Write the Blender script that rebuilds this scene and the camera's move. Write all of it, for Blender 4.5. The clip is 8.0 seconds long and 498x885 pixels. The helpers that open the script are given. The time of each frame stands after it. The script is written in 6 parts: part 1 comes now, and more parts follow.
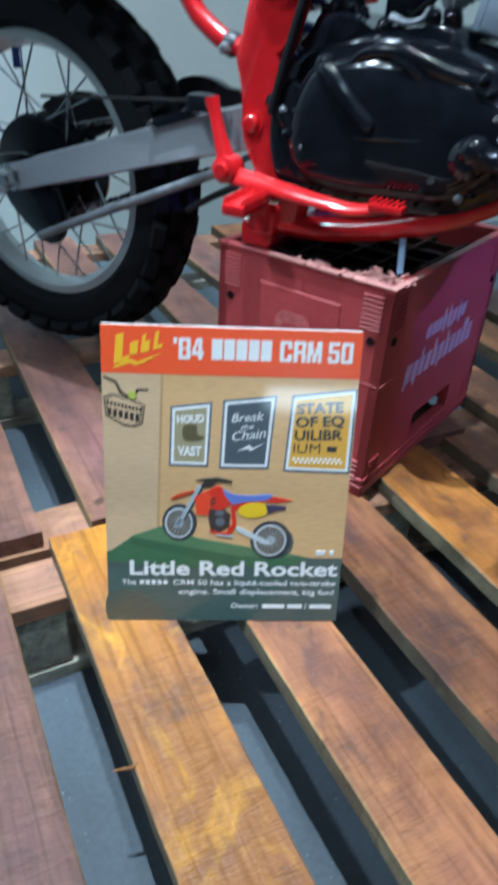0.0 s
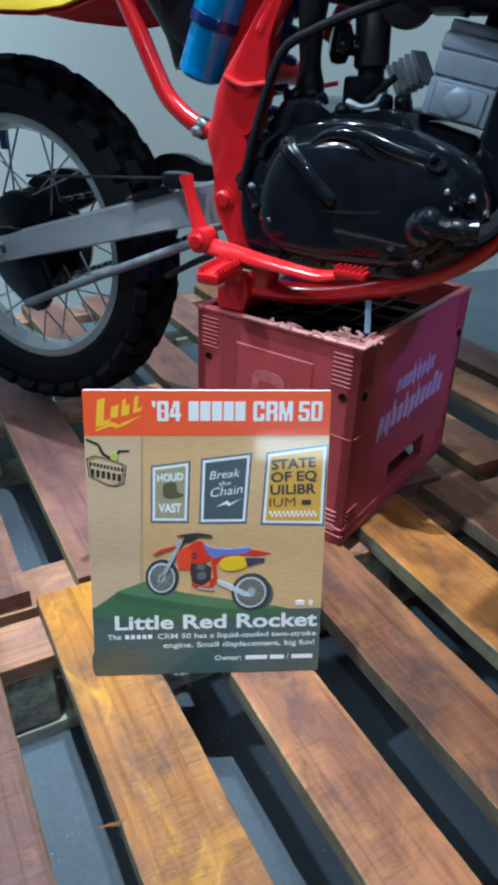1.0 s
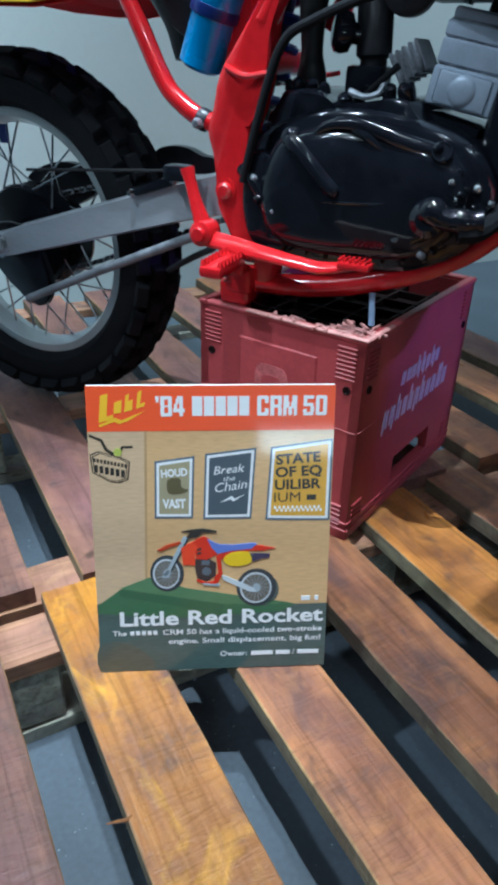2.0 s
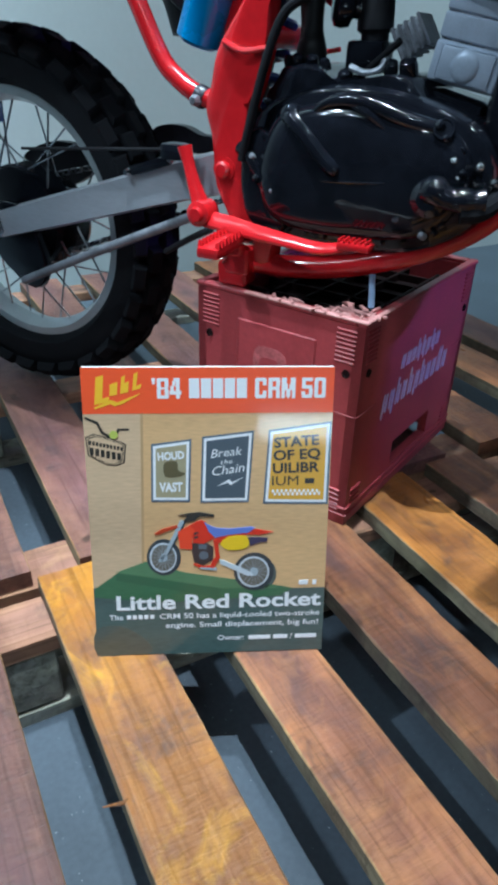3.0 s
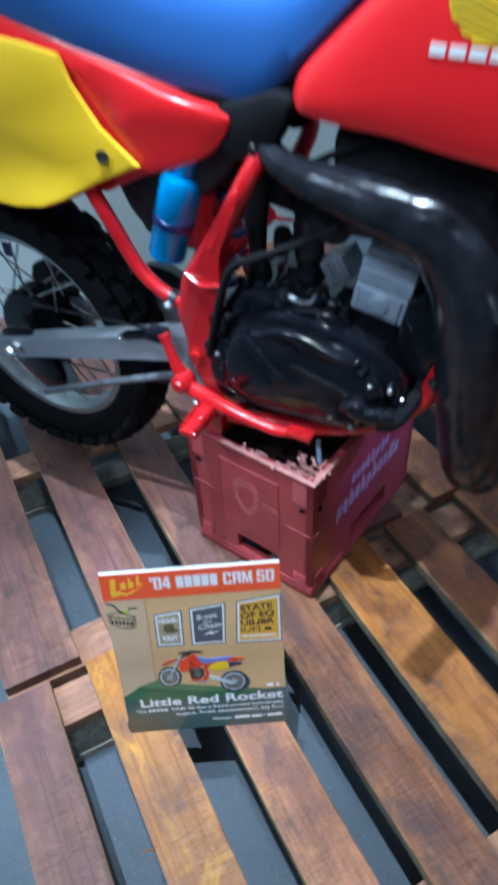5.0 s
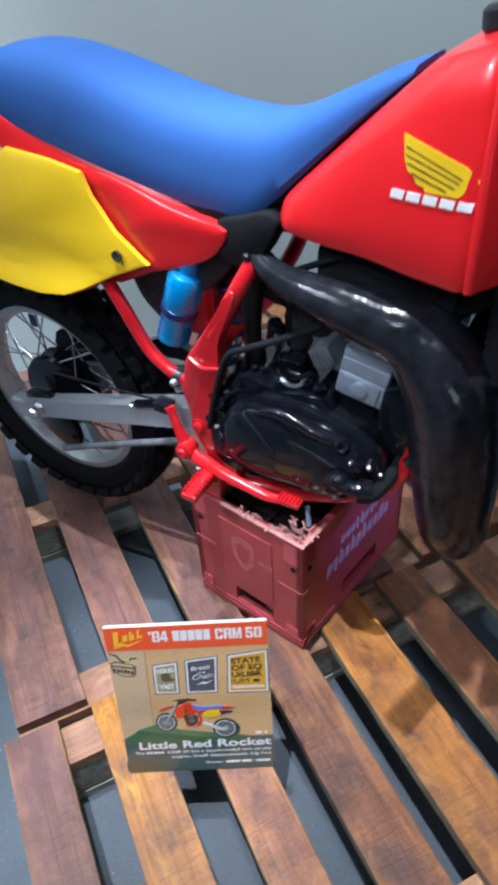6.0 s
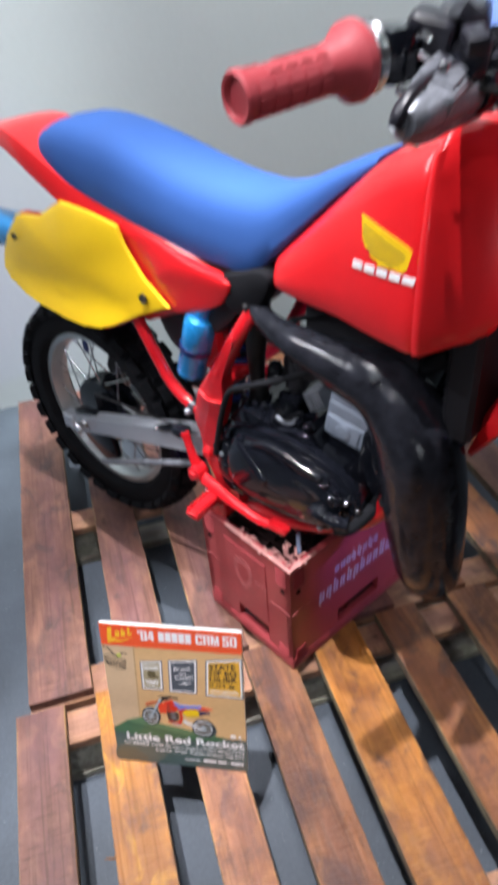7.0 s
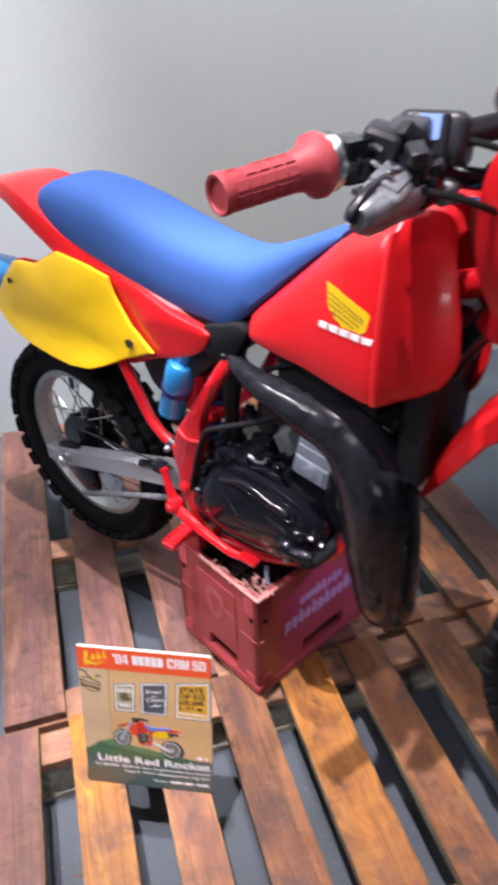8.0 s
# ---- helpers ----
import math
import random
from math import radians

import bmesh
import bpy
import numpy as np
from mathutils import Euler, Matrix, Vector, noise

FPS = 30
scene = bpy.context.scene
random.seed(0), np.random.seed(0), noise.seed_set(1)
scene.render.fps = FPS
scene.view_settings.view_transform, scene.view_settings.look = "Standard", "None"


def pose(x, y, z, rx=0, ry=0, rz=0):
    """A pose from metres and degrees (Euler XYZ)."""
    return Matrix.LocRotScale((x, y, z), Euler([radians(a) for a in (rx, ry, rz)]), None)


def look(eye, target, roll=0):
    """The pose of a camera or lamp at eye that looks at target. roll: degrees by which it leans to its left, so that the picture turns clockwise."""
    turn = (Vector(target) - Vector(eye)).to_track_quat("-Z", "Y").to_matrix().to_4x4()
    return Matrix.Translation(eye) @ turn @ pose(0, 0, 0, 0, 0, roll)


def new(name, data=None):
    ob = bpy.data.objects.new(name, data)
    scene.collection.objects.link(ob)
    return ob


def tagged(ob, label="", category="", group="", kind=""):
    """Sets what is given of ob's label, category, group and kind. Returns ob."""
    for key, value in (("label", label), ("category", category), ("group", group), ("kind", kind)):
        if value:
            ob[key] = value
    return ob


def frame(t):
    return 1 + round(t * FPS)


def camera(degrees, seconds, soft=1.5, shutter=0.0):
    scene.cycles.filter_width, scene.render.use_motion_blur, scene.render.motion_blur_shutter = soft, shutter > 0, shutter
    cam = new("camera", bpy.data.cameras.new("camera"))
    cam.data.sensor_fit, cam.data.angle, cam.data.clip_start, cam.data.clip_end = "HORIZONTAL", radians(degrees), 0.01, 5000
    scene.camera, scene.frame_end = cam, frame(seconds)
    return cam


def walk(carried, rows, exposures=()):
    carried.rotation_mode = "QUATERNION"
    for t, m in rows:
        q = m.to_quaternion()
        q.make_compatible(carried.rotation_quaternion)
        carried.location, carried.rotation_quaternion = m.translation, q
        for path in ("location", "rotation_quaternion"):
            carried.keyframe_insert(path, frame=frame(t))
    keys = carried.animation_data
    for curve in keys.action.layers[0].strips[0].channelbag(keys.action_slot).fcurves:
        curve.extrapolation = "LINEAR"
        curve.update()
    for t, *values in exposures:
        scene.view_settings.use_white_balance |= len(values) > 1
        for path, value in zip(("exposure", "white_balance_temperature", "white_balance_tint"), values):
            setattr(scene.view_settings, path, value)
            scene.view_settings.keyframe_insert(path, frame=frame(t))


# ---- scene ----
cam = camera(40.2, 8.0, soft=3.8, shutter=0.9)
PATH = [
    (0, (-0.164, -0.402, 0.637), (0.638, 1.071, -0.452), 3.6),
    (0.5, (-0.163, -0.42, 0.657), (0.677, 1.086, -0.357), 2.6),
    (1, (-0.163, -0.427, 0.658), (0.691, 1.104, -0.306), 2.2),
    (1.5, (-0.16, -0.426, 0.658), (0.681, 1.106, -0.315), 1.4),
    (1.7, (-0.162, -0.425, 0.657), (0.681, 1.107, -0.316), 1.6),
    (2.8, (-0.159, -0.417, 0.657), (0.679, 1.09, -0.358), 1.7),
    (3, (-0.158, -0.419, 0.651), (0.677, 1.088, -0.366), 1.8),
    (3.5, (-0.155, -0.417, 0.65), (0.709, 1.058, -0.388), 3.0),
    (4, (-0.14, -0.428, 0.694), (0.733, 1.076, -0.293), 1.1),
    (4.5, (-0.087, -0.418, 0.862), (0.647, 0.951, -0.398), -4.2),
    (5, (-0.07, -0.424, 1.065), (0.553, 0.911, -0.287), -3.7),
    (5.2, (-0.069, -0.447, 1.096), (0.553, 0.94, -0.204), -4.4),
    (6.3, (-0.017, -0.495, 1.178), (0.538, 0.938, -0.103), -3.0),
    (6.5, (0.011, -0.527, 1.185), (0.484, 0.927, -0.104), -3.2),
    (6.7, (0.033, -0.554, 1.191), (0.472, 0.908, -0.103), -3.6),
    (7, (0.055, -0.595, 1.222), (0.426, 0.958, 0.017), -4.9),
    (7.4, (0.059, -0.626, 1.229), (0.438, 0.972, 0.088), -4.6),
    (7.5, (0.053, -0.623, 1.243), (0.438, 0.975, 0.103), -3.8),
    (7.7, (0.046, -0.626, 1.255), (0.455, 0.984, 0.141), -3.3),
    (8, (0.045, -0.659, 1.275), (0.5, 0.931, 0.15), -1.8),
]
walk(cam, [(t, look(eye, target, roll)) for t, eye, target, roll in PATH], [(0, 0.08, 5280, -6), (0.7, -0.03, 5280, -5), (4.2, -0.05, 5220, -5), (4.8, -0.14, 4980, -4), (5.2, -0.18, 5080, -1), (6.5, 0.12, 6150, 9), (7.0, 0.16, 6420, 13), (8, 0.28, 6750, 20)])

# ---- light ----
world = bpy.data.worlds.new("room_air")
scene.world = world
world.use_nodes = True
world.node_tree.nodes["Background"].inputs[0].default_value = (0.55, 0.6, 0.66, 1)
world.node_tree.nodes["Background"].inputs[1].default_value = 0.03


def area_lamp(name, eye, target, size, watts, colour, shape="DISK"):
    data = bpy.data.lights.new(name, "AREA")
    data.shape, data.size, data.energy, data.color = shape, size, watts, colour
    ob = new(name, data)
    ob.matrix_world = look(eye, target)
    return ob


for x, y, z, watts in ((-1.2, -2.5, 2.9, 7), (-0.15, -3.0, 2.9, 3), (-2.0, -1.6, 3.3, 8), (-2.6, -0.2, 3.3, 10), (-2.9, 0.5, 3.3, 7), (-0.9, -1.2, 3.6, 4), (2.0, -1.9, 3.5, 8), (3.0, -1.0, 3.0, 16)):
    area_lamp("track_light", (x, y, z), (0.1, 0.1, 0.4), 0.06, watts, (0.92, 0.95, 1.0), "SQUARE")
# unseen strip lamp added for the glare on the sign and a little front fill
glare_strip = area_lamp("sign_glare_light", (-1.55, -6.1, 0.12), (-1.35, 0, 0.3), 1.0, 11, (0.88, 0.95, 1.0), "RECTANGLE")
glare_strip.data.size_y = 0.22


def beam(name, eye, target, watts, colour, degrees, blend, bulb=0.06):
    data = bpy.data.lights.new(name, "SPOT")
    data.energy, data.color, data.spot_size, data.spot_blend, data.shadow_soft_size = watts, colour, radians(degrees), blend, bulb
    new(name, data).matrix_world = look(eye, target)


for x, watts in ((-1.0, 740), (1.0, 540)):
    beam("wall_washer", (x, 0.4, 4.05), (x, 1.46, 1.85), watts, (0.90, 0.98, 0.98), 50, 0.6)
beam("front_spot", (-0.24, -0.18, 3.95), (0.24, -0.16, 0.3), 600, (0.95, 0.95, 0.97), 24, 0.5, 0.02)
beam("rear_spot", (0.06, 0.42, 3.95), (0.02, 0.62, 0.3), 500, (0.95, 0.95, 0.97), 26, 0.8, 0.03)
beam("exhibit_spot", (-2.2, 0.40, 3.5), (0.25, -0.05, 0.5), 250, (0.95, 0.96, 1.0), 22, 0.6)
beam("violet_floor_light", (1.75, -0.95, 0.50), (0.55, 0.23, 0.50), 66, (0.30, 0.19, 1.0), 28, 1.0)


# ---- materials ----
def material(name, base, rough=0.5, metal=0.0, vary=0.15, scale=20.0, fine=180.0, bump=0.05, coat=0.0, rough_vary=0.12, stretch=(1, 1, 1), spec=0.5):
    """A surface with colour variation at two sizes, uneven gloss and fine relief."""
    m = bpy.data.materials.new(name)
    m.use_nodes = True
    nt = m.node_tree
    p = nt.nodes["Principled BSDF"]
    tc = nt.nodes.new("ShaderNodeTexCoord")
    mp = nt.nodes.new("ShaderNodeMapping")
    mp.inputs["Scale"].default_value = stretch
    nt.links.new(tc.outputs["Object"], mp.inputs[0])
    n1 = nt.nodes.new("ShaderNodeTexNoise")
    n1.inputs["Scale"].default_value, n1.inputs["Detail"].default_value = scale, 5
    n2 = nt.nodes.new("ShaderNodeTexNoise")
    n2.inputs["Scale"].default_value, n2.inputs["Detail"].default_value = fine, 3
    for n in (n1, n2):
        nt.links.new(mp.outputs[0], n.inputs["Vector"])
    mixer = nt.nodes.new("ShaderNodeMix")
    mixer.inputs[0].default_value = 0.35
    nt.links.new(n1.outputs[0], mixer.inputs[2])
    nt.links.new(n2.outputs[0], mixer.inputs[3])
    ramp = nt.nodes.new("ShaderNodeValToRGB")
    ramp.color_ramp.elements[0].position, ramp.color_ramp.elements[1].position = 0.3, 0.7
    ramp.color_ramp.elements[0].color = (*[max(0.0, c * (1 - vary)) for c in base], 1)
    ramp.color_ramp.elements[1].color = (*[min(1.0, c * (1 + vary)) for c in base], 1)
    nt.links.new(mixer.outputs[0], ramp.inputs[0])
    nt.links.new(ramp.outputs[0], p.inputs["Base Color"])
    rr = nt.nodes.new("ShaderNodeMapRange")
    rr.inputs[3].default_value, rr.inputs[4].default_value = max(0.02, rough - rough_vary), min(1, rough + rough_vary)
    nt.links.new(n1.outputs[0], rr.inputs[0])
    nt.links.new(rr.outputs[0], p.inputs["Roughness"])
    p.inputs["Metallic"].default_value = metal
    p.inputs["Specular IOR Level"].default_value = spec
    p.inputs["Coat Weight"].default_value = coat
    p.inputs["Coat Roughness"].default_value = 0.06
    b = nt.nodes.new("ShaderNodeBump")
    b.inputs["Strength"].default_value, b.inputs["Distance"].default_value = bump, 0.002
    nt.links.new(mixer.outputs[0], b.inputs["Height"])
    nt.links.new(b.outputs[0], p.inputs["Normal"])
    return m


def wood(name, light, dark, stain=0.45, gloss=0.5, worn=None):
    """Sawn pallet board: long grain, cross saw marks, dark stains; every board its own."""
    m = bpy.data.materials.new(name)
    m.use_nodes = True
    nt = m.node_tree
    p = nt.nodes["Principled BSDF"]
    tc, info = nt.nodes.new("ShaderNodeTexCoord"), nt.nodes.new("ShaderNodeObjectInfo")
    shift = nt.nodes.new("ShaderNodeVectorMath")
    shift.operation = "MULTIPLY_ADD"
    spread = nt.nodes.new("ShaderNodeCombineXYZ")
    for k in range(3):
        nt.links.new(info.outputs["Random"], spread.inputs[k])
    shift.inputs[1].default_value = (7.0, 11.0, 5.0)
    nt.links.new(spread.outputs[0], shift.inputs[0])
    nt.links.new(tc.outputs["Object"], shift.inputs[2])

    def noise_at(stretch, scale, detail=4, distort=0.0, rough=0.5):
        mp = nt.nodes.new("ShaderNodeMapping")
        mp.inputs["Scale"].default_value = stretch
        nt.links.new(shift.outputs[0], mp.inputs[0])
        n = nt.nodes.new("ShaderNodeTexNoise")
        n.inputs["Scale"].default_value, n.inputs["Detail"].default_value = scale, detail
        n.inputs["Distortion"].default_value, n.inputs["Roughness"].default_value = distort, rough
        nt.links.new(mp.outputs[0], n.inputs["Vector"])
        return n.outputs[0]

    def ramp(src, a, b, ca, cb):
        r = nt.nodes.new("ShaderNodeValToRGB")
        r.color_ramp.elements[0].position, r.color_ramp.elements[1].position = a, b
        r.color_ramp.elements[0].color, r.color_ramp.elements[1].color = (*ca, 1), (*cb, 1)
        nt.links.new(src, r.inputs[0])
        return r.outputs[0]

    def mixed(fac, a, b, mode="MIX"):
        n = nt.nodes.new("ShaderNodeMix")
        n.data_type, n.blend_type = "RGBA", mode
        if isinstance(fac, float):
            n.inputs[0].default_value = fac
        else:
            nt.links.new(fac, n.inputs[0])
        for src, k in ((a, 6), (b, 7)):
            if isinstance(src, tuple):
                n.inputs[k].default_value = (*src, 1)
            else:
                nt.links.new(src, n.inputs[k])
        return n.outputs[2]

    grain = noise_at((1, 0.09, 1), 70, 6, 1.0)
    streak = noise_at((1, 0.16, 1), 26, 4, 1.2)
    blotch = noise_at((1, 0.6, 1), 13, 5, 0.8, 0.6)
    smudge = noise_at((1, 0.75, 1), 15, 4, 0.5, 0.6)
    saw = noise_at((0.13, 1, 0.2), 150, 5, 0.9, 0.75)
    where = noise_at((1, 0.5, 1), 9, 2)
    line = noise_at((1, 0.02, 1), 170, 3, 0.5)
    knot = noise_at((1, 0.45, 1), 34, 2, 0.4)
    base = ramp(grain, 0.3, 0.68, dark, light)
    # the varnish keeps its gold along the long edges and is trodden to a dull pinkish brown in between
    sides, wide, ragged = nt.nodes.new("ShaderNodeSeparateXYZ"), nt.nodes.new("ShaderNodeMath"), nt.nodes.new("ShaderNodeMath")
    nt.links.new(tc.outputs["Object"], sides.inputs[0])
    wide.operation, ragged.operation = "ABSOLUTE", "MULTIPLY_ADD"
    nt.links.new(sides.outputs[0], wide.inputs[0])
    ragged.inputs[1].default_value = 0.05
    nt.links.new(noise_at((1, 0.3, 1), 17, 5, 0.6, 0.65), ragged.inputs[0])
    nt.links.new(wide.outputs[0], ragged.inputs[2])
    base = mixed(ramp(ragged.outputs[0], 0.034, 0.062, (0.8, 0.8, 0.8), (0, 0, 0)), base, mixed(streak, tuple(c * k for c, k in zip(dark, (0.80, 0.78, 1.05))), tuple(c * k for c, k in zip(light, (0.72, 0.74, 1.1)))))
    base = mixed(ramp(noise_at((1, 0.55, 1), 8, 4, 0.7, 0.6), 0.42, 0.62, (0, 0, 0), (0.75, 0.75, 0.75)), base, tuple(c * k for c, k in zip(dark, (0.66, 0.62, 0.85))))
    if worn:
        # the varnish wears off along the board, with a ragged edge
        sep, far = nt.nodes.new("ShaderNodeSeparateXYZ"), nt.nodes.new("ShaderNodeMath")
        nt.links.new(tc.outputs["Object"], sep.inputs[0])
        far.operation = "MULTIPLY_ADD"
        far.inputs[1].default_value = 0.9
        nt.links.new(noise_at((1, 0.5, 1), 14, 4, 0.6), far.inputs[0])
        nt.links.new(sep.outputs[1], far.inputs[2])
        lost = nt.nodes.new("ShaderNodeMapRange")
        for k, value in enumerate((worn[0], worn[1], 0.86, 0.0)):
            lost.inputs[k + 1].default_value = value
        nt.links.new(far.outputs[0], lost.inputs[0])
        base = mixed(lost.outputs[0], base, mixed(grain, worn[2], tuple(c * 1.35 for c in worn[2])))
    base = mixed(ramp(streak, 0.42, 0.66, (0, 0, 0), (0.55, 0.55, 0.55)), base, tuple(c * 0.55 for c in dark))
    base = mixed(ramp(where, 0.5, 0.68, (0, 0, 0), (0.4, 0.4, 0.4)), base, (0.17, 0.080, 0.050))
    base = mixed(ramp(blotch, 0.47, 0.66, (0, 0, 0), (stain, stain, stain)), base, (0.085, 0.048, 0.050))
    base = mixed(ramp(smudge, 0.56, 0.70, (0, 0, 0), (0.80, 0.80, 0.80)), base, (0.06, 0.045, 0.047))
    fade = nt.nodes.new("ShaderNodeMath")
    fade.operation = "MULTIPLY"
    nt.links.new(ramp(saw, 0.51, 0.64, (0, 0, 0), (1, 1, 1)), fade.inputs[0])
    nt.links.new(ramp(where, 0.42, 0.62, (0.10, 0.10, 0.10), (0.52, 0.52, 0.52)), fade.inputs[1])
    base = mixed(fade.outputs[0], base, tuple(c * 0.3 for c in dark))
    base = mixed(ramp(knot, 0.70, 0.77, (0, 0, 0), (0.85, 0.85, 0.85)), base, (0.03, 0.017, 0.012))
    base = mixed(ramp(line, 0.54, 0.66, (0, 0, 0), (0.5, 0.5, 0.5)), base, tuple(c * 0.35 for c in dark))
    base = mixed(ramp(noise_at((1, 0.7, 1), 24, 5, 1.2, 0.65), 0.50, 0.76, (0, 0, 0), (0.4, 0.4, 0.4)), base, tuple(min(1.0, c * k) for c, k in zip(light, (1.05, 1.12, 1.0))))
    tone = nt.nodes.new("ShaderNodeMapRange")
    tone.inputs[3].default_value, tone.inputs[4].default_value = 0.8, 1.2
    nt.links.new(info.outputs["Random"], tone.inputs[0])
    grey = nt.nodes.new("ShaderNodeCombineColor")
    for k in range(3):
        nt.links.new(tone.outputs[0], grey.inputs[k])
    base = mixed(1.0, base, grey.outputs[0], "MULTIPLY")
    nt.links.new(base, p.inputs["Base Color"])
    rr = nt.nodes.new("ShaderNodeMapRange")
    rr.inputs[3].default_value, rr.inputs[4].default_value = gloss - 0.2, gloss + 0.2
    p.inputs["Specular IOR Level"].default_value = 0.35
    nt.links.new(blotch, rr.inputs[0])
    nt.links.new(rr.outputs[0], p.inputs["Roughness"])
    add = nt.nodes.new("ShaderNodeMath")
    nt.links.new(grain, add.inputs[0])
    nt.links.new(saw, add.inputs[1])
    b = nt.nodes.new("ShaderNodeBump")
    b.inputs["Strength"].default_value, b.inputs["Distance"].default_value = 0.55, 0.002
    nt.links.new(add.outputs[0], b.inputs["Height"])
    nt.links.new(b.outputs[0], p.inputs["Normal"])
    return m


def glow(name, colour, strength):
    m = bpy.data.materials.new(name)
    m.use_nodes = True
    p = m.node_tree.nodes["Principled BSDF"]
    p.inputs["Base Color"].default_value = (*[c * 0.3 for c in colour], 1)
    p.inputs["Emission Color"].default_value = (*colour, 1)
    p.inputs["Emission Strength"].default_value = strength
    return m


WOOD_AMBER = wood("amber_varnished_wood", (0.95, 0.45, 0.03), (0.50, 0.185, 0.016), 0.85, 0.34, (1.40, 1.74, (0.27, 0.108, 0.040)))
WOOD_ORANGE = wood("orange_brown_wood", (0.52, 0.215, 0.090), (0.28, 0.114, 0.052), 0.7, 0.36)
WOOD_WARM = wood("warm_orange_wood", (0.56, 0.230, 0.085), (0.33, 0.128, 0.048), 0.65, 0.34)
WOOD_BRIGHT = wood("bright_orange_wood", (0.70, 0.285, 0.060), (0.44, 0.165, 0.036), 0.5, 0.36)
WOOD_RED = wood("reddish_brown_wood", (0.32, 0.152, 0.108), (0.20, 0.093, 0.067), 0.45, 0.42)
WOOD_GREY = wood("grey_green_weathered_wood", (0.62, 0.60, 0.46), (0.44, 0.42, 0.31), 0.3, 0.7)
WOOD_FRESH = wood("fresh_sawn_wood", (0.66, 0.36, 0.20), (0.48, 0.24, 0.13), 0.25, 0.55)
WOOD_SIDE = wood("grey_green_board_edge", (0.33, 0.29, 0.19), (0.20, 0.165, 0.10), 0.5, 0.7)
WOOD_WORN = wood("pale_worn_wood_edge", (0.60, 0.37, 0.16), (0.34, 0.18, 0.08), 0.7, 0.5)
FLOOR = material("dark_slate_floor", (0.082, 0.1, 0.125), 0.6, 0, 0.3, 6, 160, 0.25)
fleck = FLOOR.node_tree
speck, edge, sprinkle = fleck.nodes.new("ShaderNodeTexNoise"), fleck.nodes.new("ShaderNodeValToRGB"), fleck.nodes.new("ShaderNodeMix")
speck.inputs["Scale"].default_value, speck.inputs["Detail"].default_value = 210, 1
edge.color_ramp.elements[0].position, edge.color_ramp.elements[1].position = 0.745, 0.80
sprinkle.data_type = "RGBA"
sprinkle.inputs[7].default_value = (0.42, 0.46, 0.5, 1)
coat_in = fleck.nodes["Principled BSDF"].inputs["Base Color"]
fleck.links.new(coat_in.links[0].from_socket, sprinkle.inputs[6])
fleck.links.new(fleck.nodes["Texture Coordinate"].outputs["Object"], speck.inputs["Vector"])
fleck.links.new(speck.outputs[0], edge.inputs[0])
fleck.links.new(edge.outputs[0], sprinkle.inputs[0])
fleck.links.new(sprinkle.outputs[2], coat_in)
WALL = material("pale_grey_wall", (0.54, 0.575, 0.58), 0.75, 0, 0.04, 1.5, 90, 0.06)
# for walls and ceiling out of view, dark so that little light bounces back
HALL = material("unseen_hall_dark", (0.15, 0.15, 0.165), 0.8, 0, 0.1, 1.5, 60, 0.05)
RED = material("glossy_red_paint", (0.54, 0.010, 0.016), 0.20, 0, 0.12, 30, 120, 0.12, 0.6, 0.06)
RED_PLASTIC = material("bright_red_plastic", (0.78, 0.014, 0.019), 0.32, 0, 0.07, 8, 260, 0.02, 0.35, 0.08)
BLACK = material("glossy_black_paint", (0.007, 0.008, 0.012), 0.09, 0, 0.4, 36, 120, 0.14, 0.10, 0.05, spec=0.42)
PIPE = material("black_enamelled_pipe", (0.015, 0.016, 0.021), 0.14, 0, 0.6, 34, 90, 0.95, 0.0, 0.08, spec=0.32)
BLACK_MATT = material("satin_black_plastic", (0.014, 0.014, 0.017), 0.45, 0, 0.4, 18, 260, 0.08, spec=0.3)
RUBBER = material("black_tyre_rubber", (0.0115, 0.012, 0.0145), 0.8, 0, 0.3, 25, 220, 0.3, spec=0.12)
HOSE = material("black_rubber_hose", (0.009, 0.009, 0.010), 0.45, 0, 0.3, 30, 260, 0.08, spec=0.3)
ALLOY = material("brushed_grey_alloy", (0.56, 0.58, 0.63), 0.40, 0.6, 0.14, 14, 400, 0.1, 0, 0.12, (0.2, 1, 1))
RIM = material("silver_rim_alloy", (0.56, 0.60, 0.61), 0.36, 0.7, 0.1, 20, 300, 0.06)
STEEL = material("bright_steel", (0.62, 0.63, 0.65), 0.22, 1.0, 0.1, 30, 300, 0.04)
DUSKY = material("dusty_black_plastic", (0.022, 0.022, 0.030), 0.36, 0, 0.6, 40, 260, 0.2)
STAINED = material("stained_dark_alloy", (0.25, 0.265, 0.30), 0.38, 0.3, 0.8, 60, 300, 0.3)
DULL = material("dull_alloy", (0.22, 0.23, 0.26), 0.4, 0.3, 0.4, 50, 300, 0.3)
CAST = material("grey_cast_alloy", (0.37, 0.425, 0.52), 0.45, 0.2, 0.16, 40, 420, 0.2)
SEAT = material("blue_seat_cover", (0.046, 0.130, 0.41), 0.76, 0, 0.08, 10, 520, 0.12, spec=0.2)
YELLOW = material("yellow_plastic", (0.85, 0.545, 0.010), 0.38, 0, 0.06, 8, 260, 0.03, 0.15)
CYAN = material("light_blue_anodised_metal", (0.02, 0.30, 0.72), 0.28, 0.3, 0.12, 16, 260, 0.04, 0.3)
SPRING = material("dark_blue_spring_steel", (0.008, 0.02, 0.12), 0.3, 0.2, 0.2, 20, 240, 0.04, 0.3)
